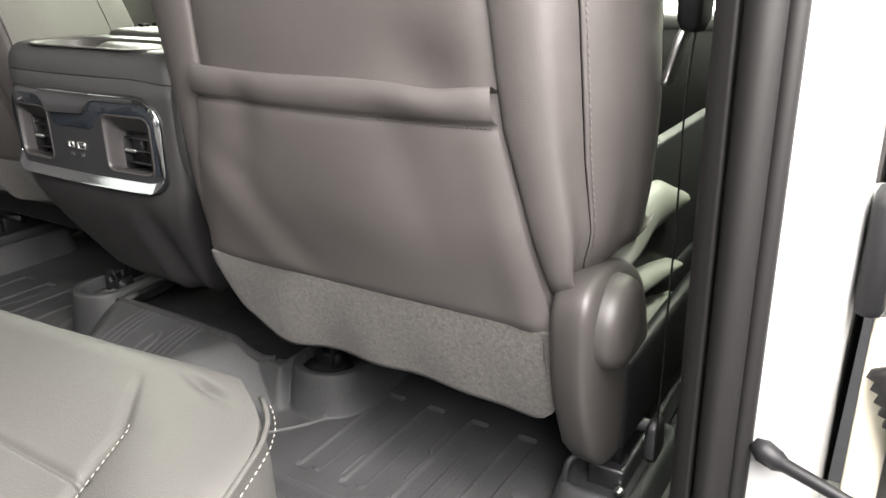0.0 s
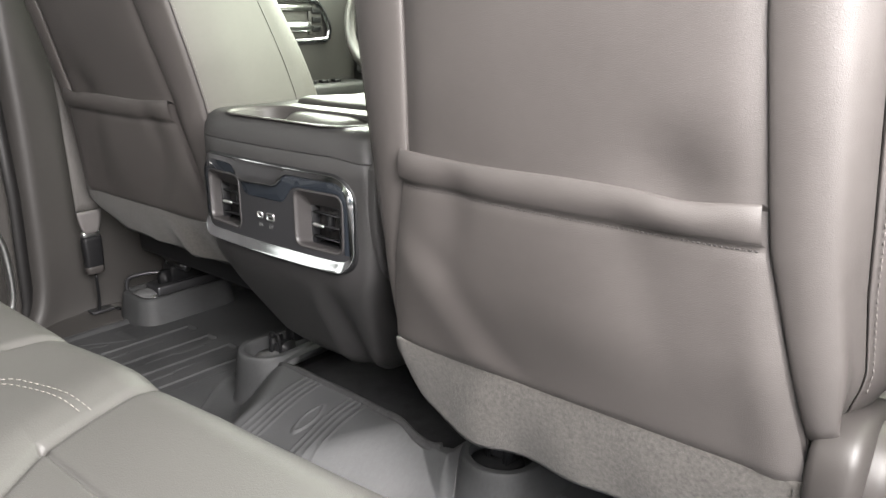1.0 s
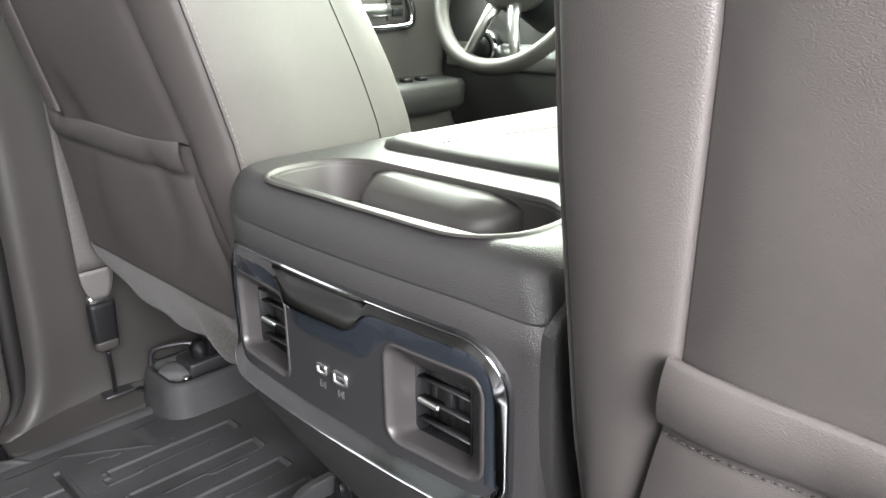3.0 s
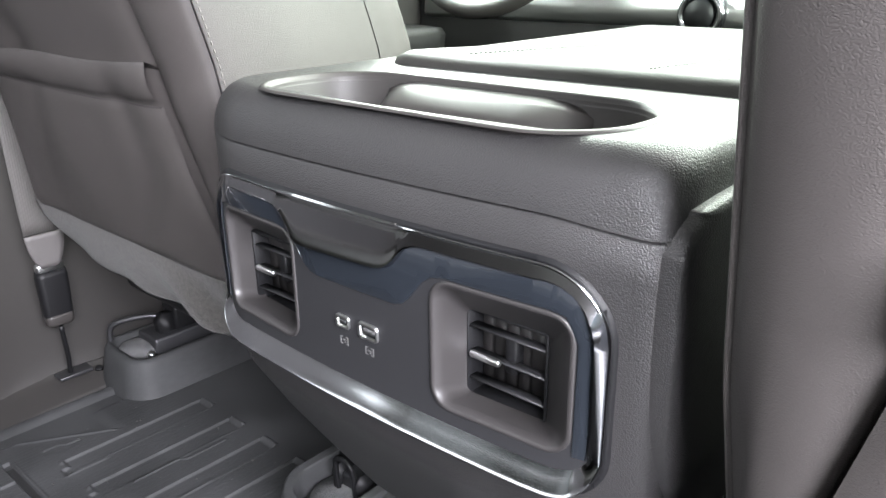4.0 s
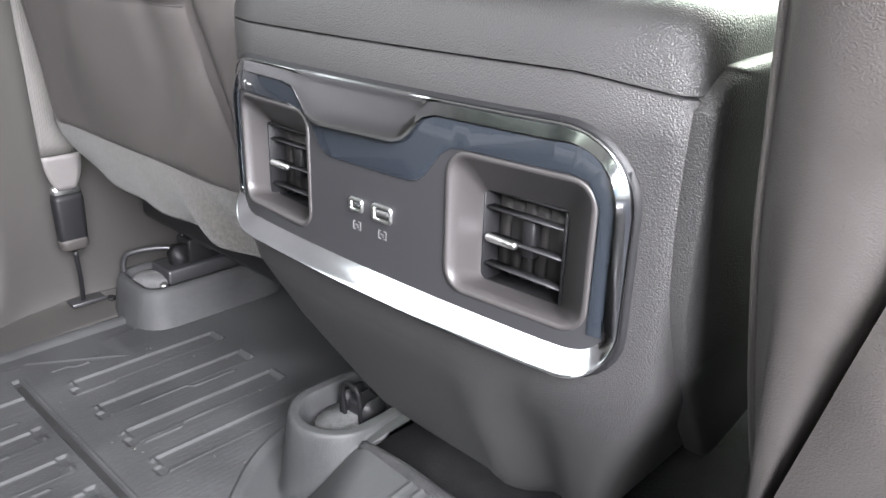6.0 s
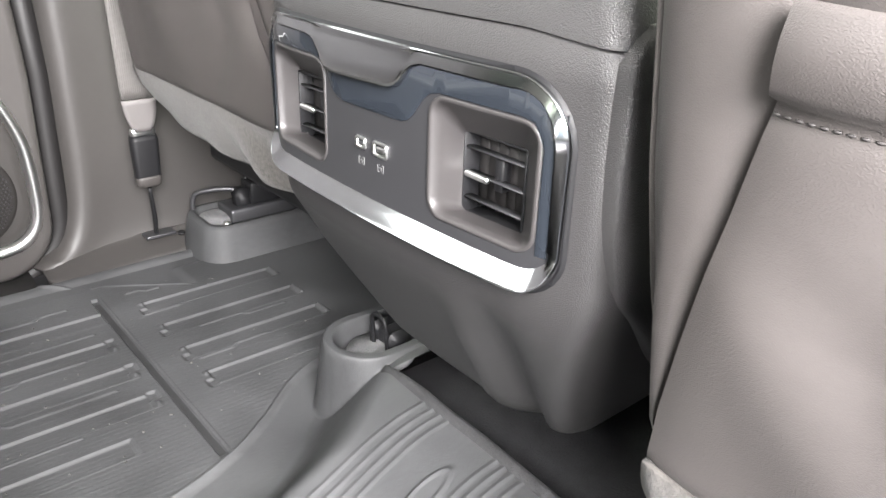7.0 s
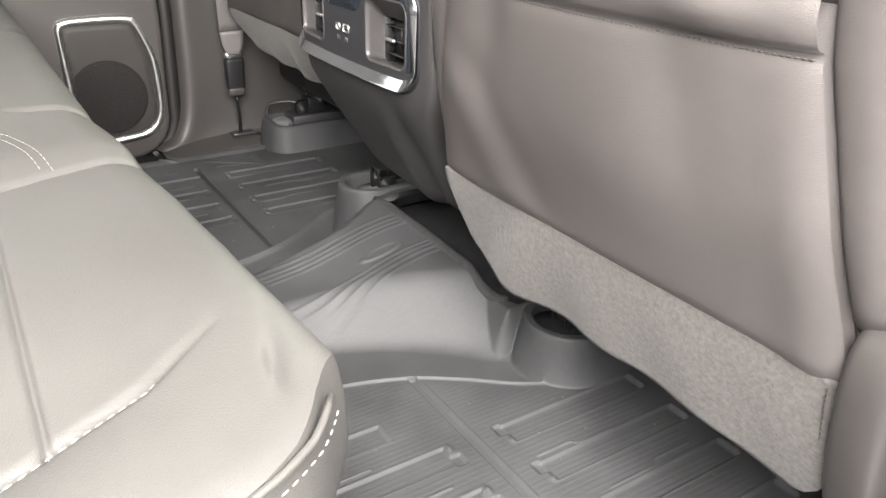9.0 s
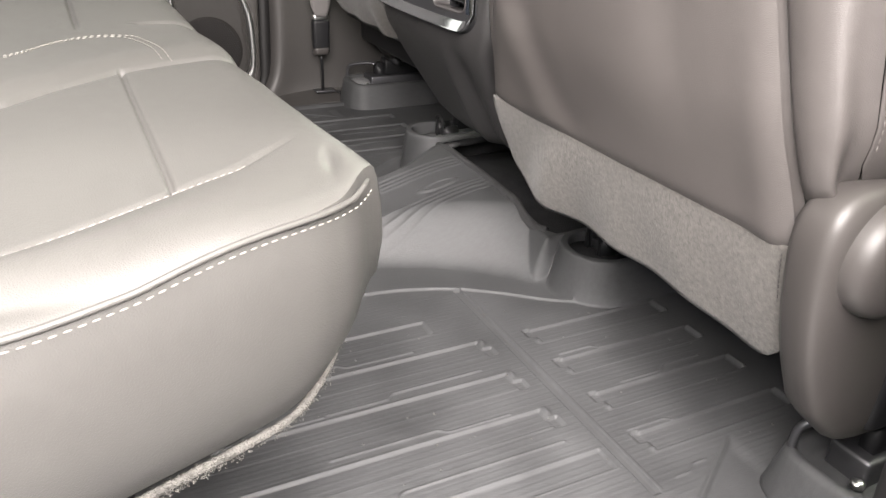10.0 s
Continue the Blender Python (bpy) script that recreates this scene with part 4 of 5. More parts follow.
def centre_console():
    c = thing("centre_console", "black centre console with chrome-framed rear vents and cup holders", "console", at=(0, 1.5, 0.09))
    o = Vector((0, -1.5, -0.09))
    # body: plan outlines from the foot up to the top edge
    lev = [(0.148, 0.092, 1.285, 0.030), (0.152, 0.104, 1.268, 0.028), (0.165, 0.112, 1.252, 0.024), (0.18, 0.120, 1.238, 0.014), (0.20, 0.128, 1.225, 0.014), (0.235, 0.143, 1.203, 0.014), (0.27, 0.158, 1.180, 0.014), (0.295, 0.170, 1.165, 0.014), (0.32, 0.182, 1.150, 0.014), (0.340, 0.190, 1.1445, 0.014),
           (0.352, 0.193, 1.143, 0.014), (0.42, 0.194, 1.143, 0.014), (0.470, 0.193, 1.143, 0.014), (0.4945, 0.193, 1.143, 0.014), (0.4958, 0.1915, 1.1445, 0.014)]

    def crease(x, z):
        """A ridge with a hollow beside it, running down the lower rear face."""
        k = float(1 - sstep(0.255, 0.345, np.array(z)))
        xr = lerp(z, [0.15, 0.34], [0.040, 0.085])
        return k * (0.015 * math.exp(-((x - xr - 0.032) / 0.017) ** 2) - 0.006 * math.exp(-((x - xr) / 0.015) ** 2))

    def plan(w, yr, r, z):
        w -= XC
        sides = []
        for sg in (1, -1):
            half = []
            x0 = min(0.1845 - r, w - r)
            for i in range(13):
                x = x0 * i / 12
                half.append((x, cface(XC + sg * x) - 1.143 + yr))
            y0 = half[-1][1]
            sl = (half[-1][1] - half[-2][1]) / (half[-1][0] - half[-2][0])
            p0, p1, p2 = (x0, y0), (w, y0 + sl * (w - x0)), (w, y0 + sl * (w - x0) + 1.2 * r)
            for i in range(1, 9):
                t = i / 8
                half.append(tuple((1 - t) ** 2 * p0[k] + 2 * t * (1 - t) * p1[k] + t * t * p2[k] for k in (0, 1)))
            half += [(w, p2[1] + (1.80 - p2[1]) * t) for t in (0.1, 0.25, 0.5, 1.0)]
            sides.append([(XC + sg * x, y + crease(XC + sg * x, z)) for x, y in half])
        pts = sides[1][:0:-1] + sides[0]
        sag = 0.006 * float(sstep(0.47, 0.4945, np.array(z)) * (1 - sstep(0.4972, 0.522, np.array(z))))
        return [(x + o.x, y + o.y, z + o.z - sag * float(sstep(0.13, 0.193, np.array(x)))) for x, y in pts]

    bm = loft([plan(w, yr, r, z) for z, w, yr, r in lev])
    # opening behind the vent panel
    gone = [f for f in bm.faces if f.calc_center_median().y < 1.19 + o.y and abs(f.calc_center_median().x - XC) < 0.146 and 0.355 < f.calc_center_median().z - o.z < 0.468 and len(f.verts) == 4]
    bmesh.ops.delete(bm, geom=gone, context="FACES")
    body = part("body", bm, PLASTIC, c, angle=60)
    # upper shell above the parting line
    up = [(0.4962, 0.191, 1.1450, 0.014), (0.4968, 0.193, 1.143, 0.014), (0.503, 0.1930, 1.1440, 0.016), (0.510, 0.1930, 1.1462, 0.020), (0.516, 0.1922, 1.1490, 0.024), (0.5205, 0.1910, 1.1520, 0.026), (0.5245, 0.1888, 1.1560, 0.028), (0.5275, 0.1855, 1.1605, 0.030), (0.5292, 0.182, 1.1645, 0.030)]
    top_outline = plan(0.178, 1.1680, 0.030, 0.5298)
    rings = [plan(w, yr, r, z) for z, w, yr, r in up] + [top_outline]
    bm = loft(rings, False)
    # top deck with the cup tray opening
    bm.verts.ensure_lookup_table()
    n = len(top_outline)
    last = bm.verts[-n:]
    edges = []
    for i in range(n):
        e = bm.edges.get((last[i], last[(i + 1) % n])) or bm.edges.new((last[i], last[(i + 1) % n]))
        edges.append(e)
    hole = [(x, y) for x, y in rounded(0.268, 0.102, 0.045, 8, 0.014, 1.212)]
    hv = [bm.verts.new((x + o.x, y + o.y, 0.5298 + o.z)) for x, y in hole]
    for i in range(len(hv)):
        edges.append(bm.edges.new((hv[i], hv[(i + 1) % len(hv)])))
    bmesh.ops.triangle_fill(bm, edges=edges, use_beauty=True)
    part("upper_shell", bm, PLASTIC, c, angle=50)
    # cup tray: chrome-like rim, walls, a low web between two wells
    rim = [[(x + o.x, y + o.y, z + o.z) for x, y in rounded(0.268 + g, 0.102 + g, 0.045 + g / 2, 8, 0.014, 1.212)] for g, z in ((0.010, 0.5299), (0.008, 0.5312), (0.003, 0.5315), (0.0, 0.5300), (-0.003, 0.525))]
    part("tray_rim", loft(rim, False), PLASTIC_COVER, c, "smooth grey rim round the cup tray")
    wall = [[(x + o.x, y + o.y, z + o.z) for x, y in rounded(0.266 - g, 0.100 - g, 0.044 - g / 2, 8, 0.014, 1.212)] for g, z in ((0.0, 0.528), (0.004, 0.51), (0.010, 0.47), (0.02, 0.455), (0.06, 0.452))]
    tray = part("cup_tray", loft(wall[::1], False), PLASTIC_SMOOTH, c, "matt grey twin cup tray")
    part("tray_floor", loft([[(x + o.x, y + o.y, z + o.z) for x, y in rounded(0.24, 0.075, 0.035, 8, 0.014, 1.212)] for z in (0.450, 0.4535)]), PLASTIC_SMOOTH, tray)
    # a broad saddle slopes down from the far wall between the two wells
    web = []
    for x, k in ((-0.082, 0.05), (-0.074, 0.35), (-0.064, 0.75), (-0.052, 0.95), (-0.04, 1.0), (0.05, 1.0), (0.062, 0.95), (0.074, 0.75), (0.084, 0.35), (0.092, 0.05)):
        web.append([(x + o.x, 1.212 + 0.050 - (0.050 - y) * k + o.y, 0.453 + (z - 0.453) * (0.9 + 0.1 * k) + o.z) for y, z in ((0.049, 0.453), (0.049, 0.5275), (0.036, 0.5245), (0.022, 0.519), (0.015, 0.514), (0.011, 0.505), (0.008, 0.453))])
    part("tray_web", loft(web), PLASTIC_SMOOTH, tray)
    # padded lid
    lid = []
    for z, g in ((0.518, 0.010), (0.522, 0.002), (0.528, 0.0), (0.535, 0.003), (0.5395, 0.012), (0.541, 0.03)):
        lid.append([(x + o.x, y + o.y - 0.02 * (x / 0.18) ** 2 * -1, z + o.z - 0.045 * (y - 1.3)) for x, y in rounded(0.336 - 2 * g, 0.36 - 2 * g, 0.03 - g * 0.5, 6, 0.024, 1.480)])
    L = part("padded_lid", loft(lid), LEATHER_SEAT, c, "padded leather armrest lid")
    for sx in (-0.06, 0.09):
        stitches([(sx + o.x, y + o.y, 0.5418 - 0.045 * (y - 1.3) + o.z) for y in np.linspace(1.33, 1.64, 30)], L, THREAD_DARK, 0.006, 0.004, 0.0006)
    # separate grained side panels behind the rear shell's corner
    for sx in (-1, 1):
        yr = 1.1615 if sx > 0 else 1.205
        edge = [(1.34, 0.200), (1.275, 0.262), (1.215, 0.318), (max(1.178, yr + 0.006), 0.352), (yr + 0.004, 0.382), (yr, 0.420), (yr, 0.478)] + [(yr + 0.026 - 0.026 * math.cos(radians(a)), 0.478 + 0.026 * math.sin(radians(a))) for a in (20, 40, 60, 80)] + [(1.24, 0.5055), (1.45, 0.507), (1.78, 0.507)]
        edge = smoothpath([(y, z, 0) for y, z in edge], 4)
        mid = Vector((1.60, 0.40, 0))
        rows = []
        for dx, k in ((-0.010, 0.0), (0.003, 0.0), (0.0052, 0.006), (0.0066, 0.016), (0.0075, 0.04), (0.0078, 0.12), (0.007, 0.45), (0.006, 1.0)):
            ring = [p.lerp(mid, k) for p in edge]
            rows.append([(XC + sx * (0.1845 + dx - 0.30 * max(0.0, 0.36 - q.y)) + o.x, q.x + o.y, q.y + o.z) for q in ring])
        part("side_panel", grid_mesh(rows), PLASTIC, c, "grained plastic side panel")

    # ---- the framed panel ----
    def sh(bm):
        bmesh.ops.translate(bm, verts=bm.verts, vec=o)
        return bm

    vent_holes = [rounded(0.084, 0.076, 0.012, 5, cx, 0.411) for cx in (0.112, -0.092)]
    part("panel_gap", sh(curve_plate(panel_outline(-0.0022), -0.004, 0.0012, 0.0, vent_holes)), BLACK, c)
    face = part("vent_panel", sh(curve_plate(panel_outline(0.006), -0.004, 0.0025, 0.0, vent_holes)), MATTE, c, "matt black vent and socket panel", angle=30)
    # chrome frame: a broad smoked band on top that dips between the vents, a wide upturned strip below
    def band_foot(x):
        return lerp(x, (-0.075, -0.062, -0.0510, -0.0415, -0.030, 0.0340, 0.0420, 0.0510, 0.061), (0.4640, 0.4622, 0.4540, 0.4445, 0.4432, 0.4455, 0.4490, 0.4608, 0.4643))

    lowc, upc = arc(0.1375, 0.376, 0.026, -90, 0, 8), arc(0.1255, 0.436, 0.038, 0, 90, 12)
    lowi, upi = [(0.1365 + 0.0205 * math.cos(radians(a)), 0.380 + 0.0135 * math.sin(radians(a))) for a in np.linspace(-90, 0, 9)], [(0.1250 + (0.0320 - 0.0037 * k * k) * math.cos(0.5 * math.pi * k), 0.4360 + (0.0320 - 0.0037 * k * k) * math.sin(0.5 * math.pi * k)) for k in np.linspace(0, 1, len(upc))]
    top = [x for x in np.linspace(0.124, -0.124, 63)]
    pairs = list(zip(lowc, lowi)) + list(zip(upc, upi)) + [((x, 0.474), (x, band_foot(x + XC))) for x in top]
    pairs += [((-p[0], p[1]), (-q[0], q[1])) for p, q in reversed(list(zip(lowc, lowi)) + list(zip(upc, upi)))]
    pairs = [((p[0] + XC, p[1]), (q[0] + XC, q[1])) for p, q in pairs]
    n = len(pairs)
    rows = []
    for (x0, z0), (x1, z1) in pairs:
        lift = float(1 - sstep(0.355, 0.385, np.array(z0)))
        high = float(sstep(0.445, 0.470, np.array(z0)))
        row = []
        for t, dlow, dside, dtop in ((0, 0.0, 0.0, 0.0), (0, 0.0080, 0.0014, 0.0018), (0.035, 0.0100, 0.0022, 0.0030), (0.09, 0.0106, 0.0028, 0.0034), (0.13, 0.0100, 0.0031, 0.0034), (0.22, 0.0091, 0.0037, 0.0), (0.55, 0.0055, 0.0054, 0.0), (0.85, 0.0022, 0.0065, 0.0), (0.94, 0.0014, 0.0064, 0.0), (1.0, 0.0008, 0.0045, 0.0), (1.0, -0.001, -0.001, -0.001)):
            x, z = x0 + (x1 - x0) * t, z0 + (z1 - z0) * t
            if 0.15 < t < 1.0:
                dtop = 0.0032 + 0.24 * (z0 - 0.0030 - z) - 0.0014 * float(sstep(0.90, 1.0, np.array(t)))
            elif t == 1.0 and dlow > 0:
                dtop = 0.0030
            d = dlow * lift + dtop * high + dside * (1 - lift - high)
            row.append((x + o.x, cface(x, d) + o.y, z + o.z))
        rows.append(row)
    # refine along the long straight runs so that the frame follows the curve
    fine = []
    for i in range(n):
        a, b = rows[i], rows[(i + 1) % n]
        m = max(1, int(abs(a[0][0] - b[0][0]) / 0.015))
        for k in range(m):
            t = k / m
            r = []
            for p, q in zip(a, b):
                x, z = p[0] + (q[0] - p[0]) * t, p[2] + (q[2] - p[2]) * t
                dp = cface(p[0] - o.x) + o.y - p[1]
                dq = cface(q[0] - o.x) + o.y - q[1]
                r.append((x, cface(x - o.x, dp + (dq - dp) * t) + o.y, z))
            fine.append(r)
    part("chrome_frame", grid_mesh([list(r) for r in zip(*fine)], True), CHROME, c, "polished smoked-chrome frame round the vents", angle=24)

    # gloss trim that dips between the vents
    low = [(-0.1440, 0.374), (-0.1445, 0.436), (-0.139, 0.4480), (-0.130, 0.4510), (-0.068, 0.4510), (-0.056, 0.4490), (-0.0475, 0.4440), (-0.0385, 0.4310), (-0.0320, 0.4270), (-0.0250, 0.4255),
           (0.0420, 0.4262), (0.0480, 0.4280), (0.0535, 0.4325), (0.0636, 0.4448), (0.070, 0.4492), (0.078, 0.4508), (0.141, 0.4510), (0.1505, 0.4490), (0.1570, 0.436), (0.1565, 0.374)]
    upper = [(x + XC, z) for x, z in [(0.1550, 0.374), (0.1565, 0.390), (0.1565, 0.436)] + arc(0.1255, 0.436, 0.032, 12, 90, 8) + [(-x, z) for x, z in reversed(arc(0.1255, 0.436, 0.032, 12, 90, 8))] + [(-0.1565, 0.436), (-0.1565, 0.390), (-0.1550, 0.374)]]
    part("gloss_trim", sh(curve_plate(low + upper, 0.0, 0.0036, 0.0010)), GLOSS, c, "gloss black trim strip", angle=35)
    # vents
    for sx in (1, -1):
        cx = 0.112 if sx > 0 else -0.092

        def vr(w, h, r, d, dx=0.0, dz=0.0):
            return [(x + o.x, cface(x, d) + o.y, z + o.z) for x, z in rounded(w, h * 0.93, r, 5, cx + dx, 0.411 + dz)]

        v = part("vent_lip", loft([vr(0.088, 0.084, 0.014, 0.0010), vr(0.088, 0.084, 0.014, 0.0030), vr(0.0865, 0.0825, 0.013, 0.0036), vr(0.083, 0.079, 0.011, 0.0034), vr(0.081, 0.077, 0.010, 0.0024), vr(0.074, 0.072, 0.008, -0.004, -0.0022, -0.0020), vr(0.056, 0.058, 0.005, -0.020, -0.0112, -0.0122), vr(0.054, 0.056, 0.004, -0.022, -0.0112, -0.0130)], False), VENTLIP, c, "grey moulded vent throat")
        yb = cface(0.112) + 0.024
        cx -= 0.0112
        vz = -0.0130
        part("vent_box", box(cx - 0.027 + o.x, cx + 0.027 + o.x, yb + 0.022 + o.y, yb + 0.026 + o.y, 0.382 + vz + o.z, 0.438 + vz + o.z, 0.001), MATTE, v)
        for wx in (-0.0275, 0.0262):
            part("vent_wall", box(cx + wx + o.x, cx + wx + 0.0015 + o.x, yb - 0.004 + o.y, yb + 0.025 + o.y, 0.382 + vz + o.z, 0.438 + vz + o.z, 0.0003, 1), BLACK, v)
        for wz in (0.3815, 0.437):
            part("vent_wall", box(cx - 0.0275 + o.x, cx + 0.0275 + o.x, yb - 0.004 + o.y, yb + 0.025 + o.y, wz + vz + o.z, wz + 0.0015 + vz + o.z, 0.0003, 1), BLACK, v)
        for i in range(6):
            x = cx - 0.0215 + 0.0086 * i
            part("upright_vane", loft([[(x + dx + o.x, yb + dyv + o.y, z + vz + o.z) for dx, dyv in ((-0.0034, 0.0085), (-0.0030, 0.0094), (0.0034, 0.0154), (0.0030, 0.0145))] for z in (0.386, 0.437)]), VENTLIP, v)
        for i in range(3):
            z = 0.394 + 0.0165 * i
            part("vane", loft([[(x + o.x, yb - 0.003 + yy + o.y, z + zz + vz + o.z) for yy, zz in ((0, -0.0004), (0, 0.0004), (0.0012, 0.0008), (0.0070, 0.0004), (0.0070, -0.0004), (0.0012, -0.0008))] for x in (cx - 0.026, cx + 0.026)]), MATTE, v)
        part("slider", tube([(x + o.x, yb - 0.0040 + o.y, 0.4105 + vz + o.z) for x in (cx - 0.0245, cx - 0.0238, cx - 0.0225, cx - 0.0050, cx - 0.0035, cx - 0.0028)], [0.0008, 0.0019, 0.0024, 0.0024, 0.0020, 0.0008], 12), SATIN, v, "satin chrome vent slider")
        part("slider_fork", box(cx - 0.004 + o.x, cx + 0.004 + o.x, yb + 0.001 + o.y, yb + 0.009 + o.y, 0.403 + vz + o.z, 0.4245 + vz + o.z, 0.001, 1), BLACK, v)

    # sockets with chrome bezels, and their small printed marks
    for x, w, h, nm in ((-0.003, 0.0125, 0.0090, "usb_c_socket"), (0.0195, 0.0170, 0.0110, "usb_a_socket")):
        z = 0.4015
        b = part(nm, sh(curve_plate(rounded(w, h, h * 0.28, 4, x, z), 0.0, 0.0042, 0.001, [rounded(w - 0.0045, h - 0.0048, 0.0008, 2, x + 0.0006, z)])), SATIN, c, "chrome-edged charging socket", angle=40)
        part("socket_well", sh(curve_plate(rounded(w - 0.004, h - 0.0044, 0.0008, 2, x + 0.0006, z), 0.0, 0.0026)), BLACK, b)
        part("contact_tongue", sh(curve_plate(rounded(w - 0.0075, (h - 0.006) * 0.55, 0.0003, 2, x + 0.0008, z + 0.0005), 0.0026, 0.0034)), WHITE if w > 0.015 else STEEL, b)
        part("socket_mark", join_bm([sh(curve_plate(rounded(ww, hh, 0.0002, 1, x + ax, 0.3885 + az), 0.0022, 0.0028)) for ww, hh, ax, az in ((0.0008, 0.005, -0.0032, 0), (0.0008, 0.005, 0.0032, 0), (0.0022, 0.0007, -0.0024, 0.0024), (0.0022, 0.0007, 0.0024, 0.0024), (0.0022, 0.0007, -0.0024, -0.0024), (0.0022, 0.0007, 0.0024, -0.0024), (0.0032, 0.0008, 0, 0.0003), (0.0014, 0.0008, 0.0008, -0.001))]), WHITE, face, "small pale printed socket mark", smooth=False)
    return c


centre_console()


# ---- rear bench ----
def rear_bench():
    b = thing("rear_bench", "grey leather rear bench cushion with pale contrast stitching", "bench seat", at=(0, 0.55, 0.22))
    o = Vector((0, -0.55, -0.22))
    XL, YF, YB = -0.80, 0.846, 0.28
    SOFT = (-0.024, -0.016, -0.008, 0.0, 0.008, 0.016, 0.024)

    def end(y, k0=None):
        return lerp(y, [0.28, 0.50, 0.62, 0.70, 0.76, 0.80, 0.825, 0.846], [0.772, 0.766, 0.754, 0.727, 0.706, 0.686, 0.660, 0.602]) if k0 is None else sum(end(y + q) for q in k0) / len(k0)

    def front(x):
        """Plan line of the front edge: the middle section stands a little further back."""
        return lerp(x, [-0.8, 0.10, 0.155, 0.205, 0.27, 0.36, 0.46, 0.58], [0.816, 0.816, 0.815, 0.822, 0.828, 0.835, 0.838, 0.837])

    def top(x, y):
        z = 0.368
        XR = end(y, SOFT)
        YF = front(x)
        # front roll and end roll
        f, e = max(0.0, (y - (YF - 0.036)) / 0.036), max(0.0, (x - (XR - 0.022)) / 0.022)
        r, e = min(1.0, f), min(1.0, e)
        z -= lerp(x, [0.30, 0.50, 0.62], [0.026, 0.020, 0.013]) * (1 - math.sqrt(max(0.0, 1 - r * r * 0.95))) + 0.009 * (1 - math.sqrt(max(0.0, 1 - e * e * 0.95))) * (1 - 0.7 * r)
        # sewn valleys
        def valley(d, w=0.010, k=0.005):
            return k * math.exp(-(d / w) ** 2)
        xc = lerp(y, [0.28, 0.62, 0.66, 0.71, 0.75, 0.79, 0.83], [0.435, 0.404, 0.362, 0.320, 0.302, 0.288, 0.282])
        z -= valley(x - xc, 0.0045, 0.006)
        xr = lerp(y, [0.28, 0.62, 0.75, 0.80], [0.690, 0.681, 0.615, 0.568])
        if y < 0.80:
            z -= valley(x - xr, 0.0035, 0.004) * (1 if y < 0.76 else max(0, (0.80 - y) / 0.04))
        if xc - 0.005 < x < xr + 0.005:
            z -= valley(y - 0.7105 + 0.010 * (x - 0.47), 0.0020, 0.0035)
            z += 0.006 * math.sin(math.pi * min(1, max(0, (x - xc) / (xr - xc)))) * (1 - sstep(0.55, 0.83, y))
        if x > xr:
            z += 0.010 * math.sin(math.pi * min(1, (x - xr) / (0.735 - xr))) * (1 - sstep(0.70, 0.80, y))
        if x < xc:
            z += 0.009 * (1 - math.exp(-((x - xc) / 0.022) ** 2))
            z -= valley(y - 0.686, 0.003, 0.004) * (1 if x < 0.12 else max(0, (0.17 - x) / 0.05))
        xl = -xc
        z -= valley(x - xl, 0.009, 0.007)
        z += 0.0085 * float(sstep(0.40, 0.64, np.array(x)) * sstep(0.62, 0.80, np.array(y)))
        # short crease of the middle section, and the pinched front corner
        z -= valley(x - 0.139 - 0.1 * (y - 0.78), 0.006, 0.006) * float(sstep(0.735, 0.765, np.array(y)))
        z -= valley(y - 0.807 + 0.25 * (x - 0.62), 0.004, 0.004) * math.exp(-((x - 0.622) / 0.022) ** 2)
        return z

    # plan outline fraction grid: u across, v front to back, with a rounded front corner
    def P(u, v):
        y = YB + (YF - YB) * v
        x = XL + (end(y, SOFT) - XL) * u
        return x, YB + (front(x) - YB) * v

    us = np.concatenate([np.linspace(0, 0.55, 60), np.linspace(0.555, 0.955, 200), np.linspace(0.957, 1.0, 24)])
    vs = np.concatenate([np.linspace(0, 0.5, 14), np.linspace(0.52, 0.68, 20), np.linspace(0.685, 0.79, 50), np.linspace(0.795, 1.0, 40)])
    rows = []
    for v in vs:
        r = []
        for u in us:
            x, y = P(u, v)
            r.append((x + o.x, y + o.y, top(x, y) + o.z))
        rows.append(r)
    part("cushion_top", grid_mesh(rows), LEATHER_SEAT, b)
    # facing: front and outer end as one band that tucks under
    edge = [P(u, 1.0) for u in us] + [P(1.0, v) for v in vs[::-1][1:]]
    band = []
    m = len(edge)
    for t, inward, dz in ((0, 0.0, 0), (0.06, -0.002, 0), (0.25, -0.005, 0), (0.5, -0.006, 0), (0.75, -0.002, 0), (0.92, 0.009, 0), (1.0, 0.020, 0)):
        r = []
        for i, (x, y) in enumerate(edge):
            a, c = edge[max(0, i - 2)], edge[min(m - 1, i + 2)]
            tx, ty = c[0] - a[0], c[1] - a[1]
            L = math.hypot(tx, ty) or 1
            nx, ny = -ty / L, tx / L
            if i < 3:
                nx, ny = 0, 1
            if nx * 1 + ny * 1 < 0:
                nx, ny = -nx, -ny
            zt = top(x, y)
            zb = 0.236 + 0.028 * float(sstep(0.75, 0.83, np.array(y)))
            r.append((x - nx * inward + o.x, y - ny * inward + o.y, zt + (zb - zt) * t + o.z))
        band.append(r)
    part("cushion_facing", grid_mesh(band), LEATHER_SEAT, b, "leather front and end facing")
    # frayed fabric edge under the facing
    rng = random.Random(4)
    low = band[-1]
    pts = [Vector((x, y, z - 0.002)) + Vector((0.005 * float(sstep(0.3, 0.6, np.array(x))), 0.004, 0.001)) for x, y, z in low]
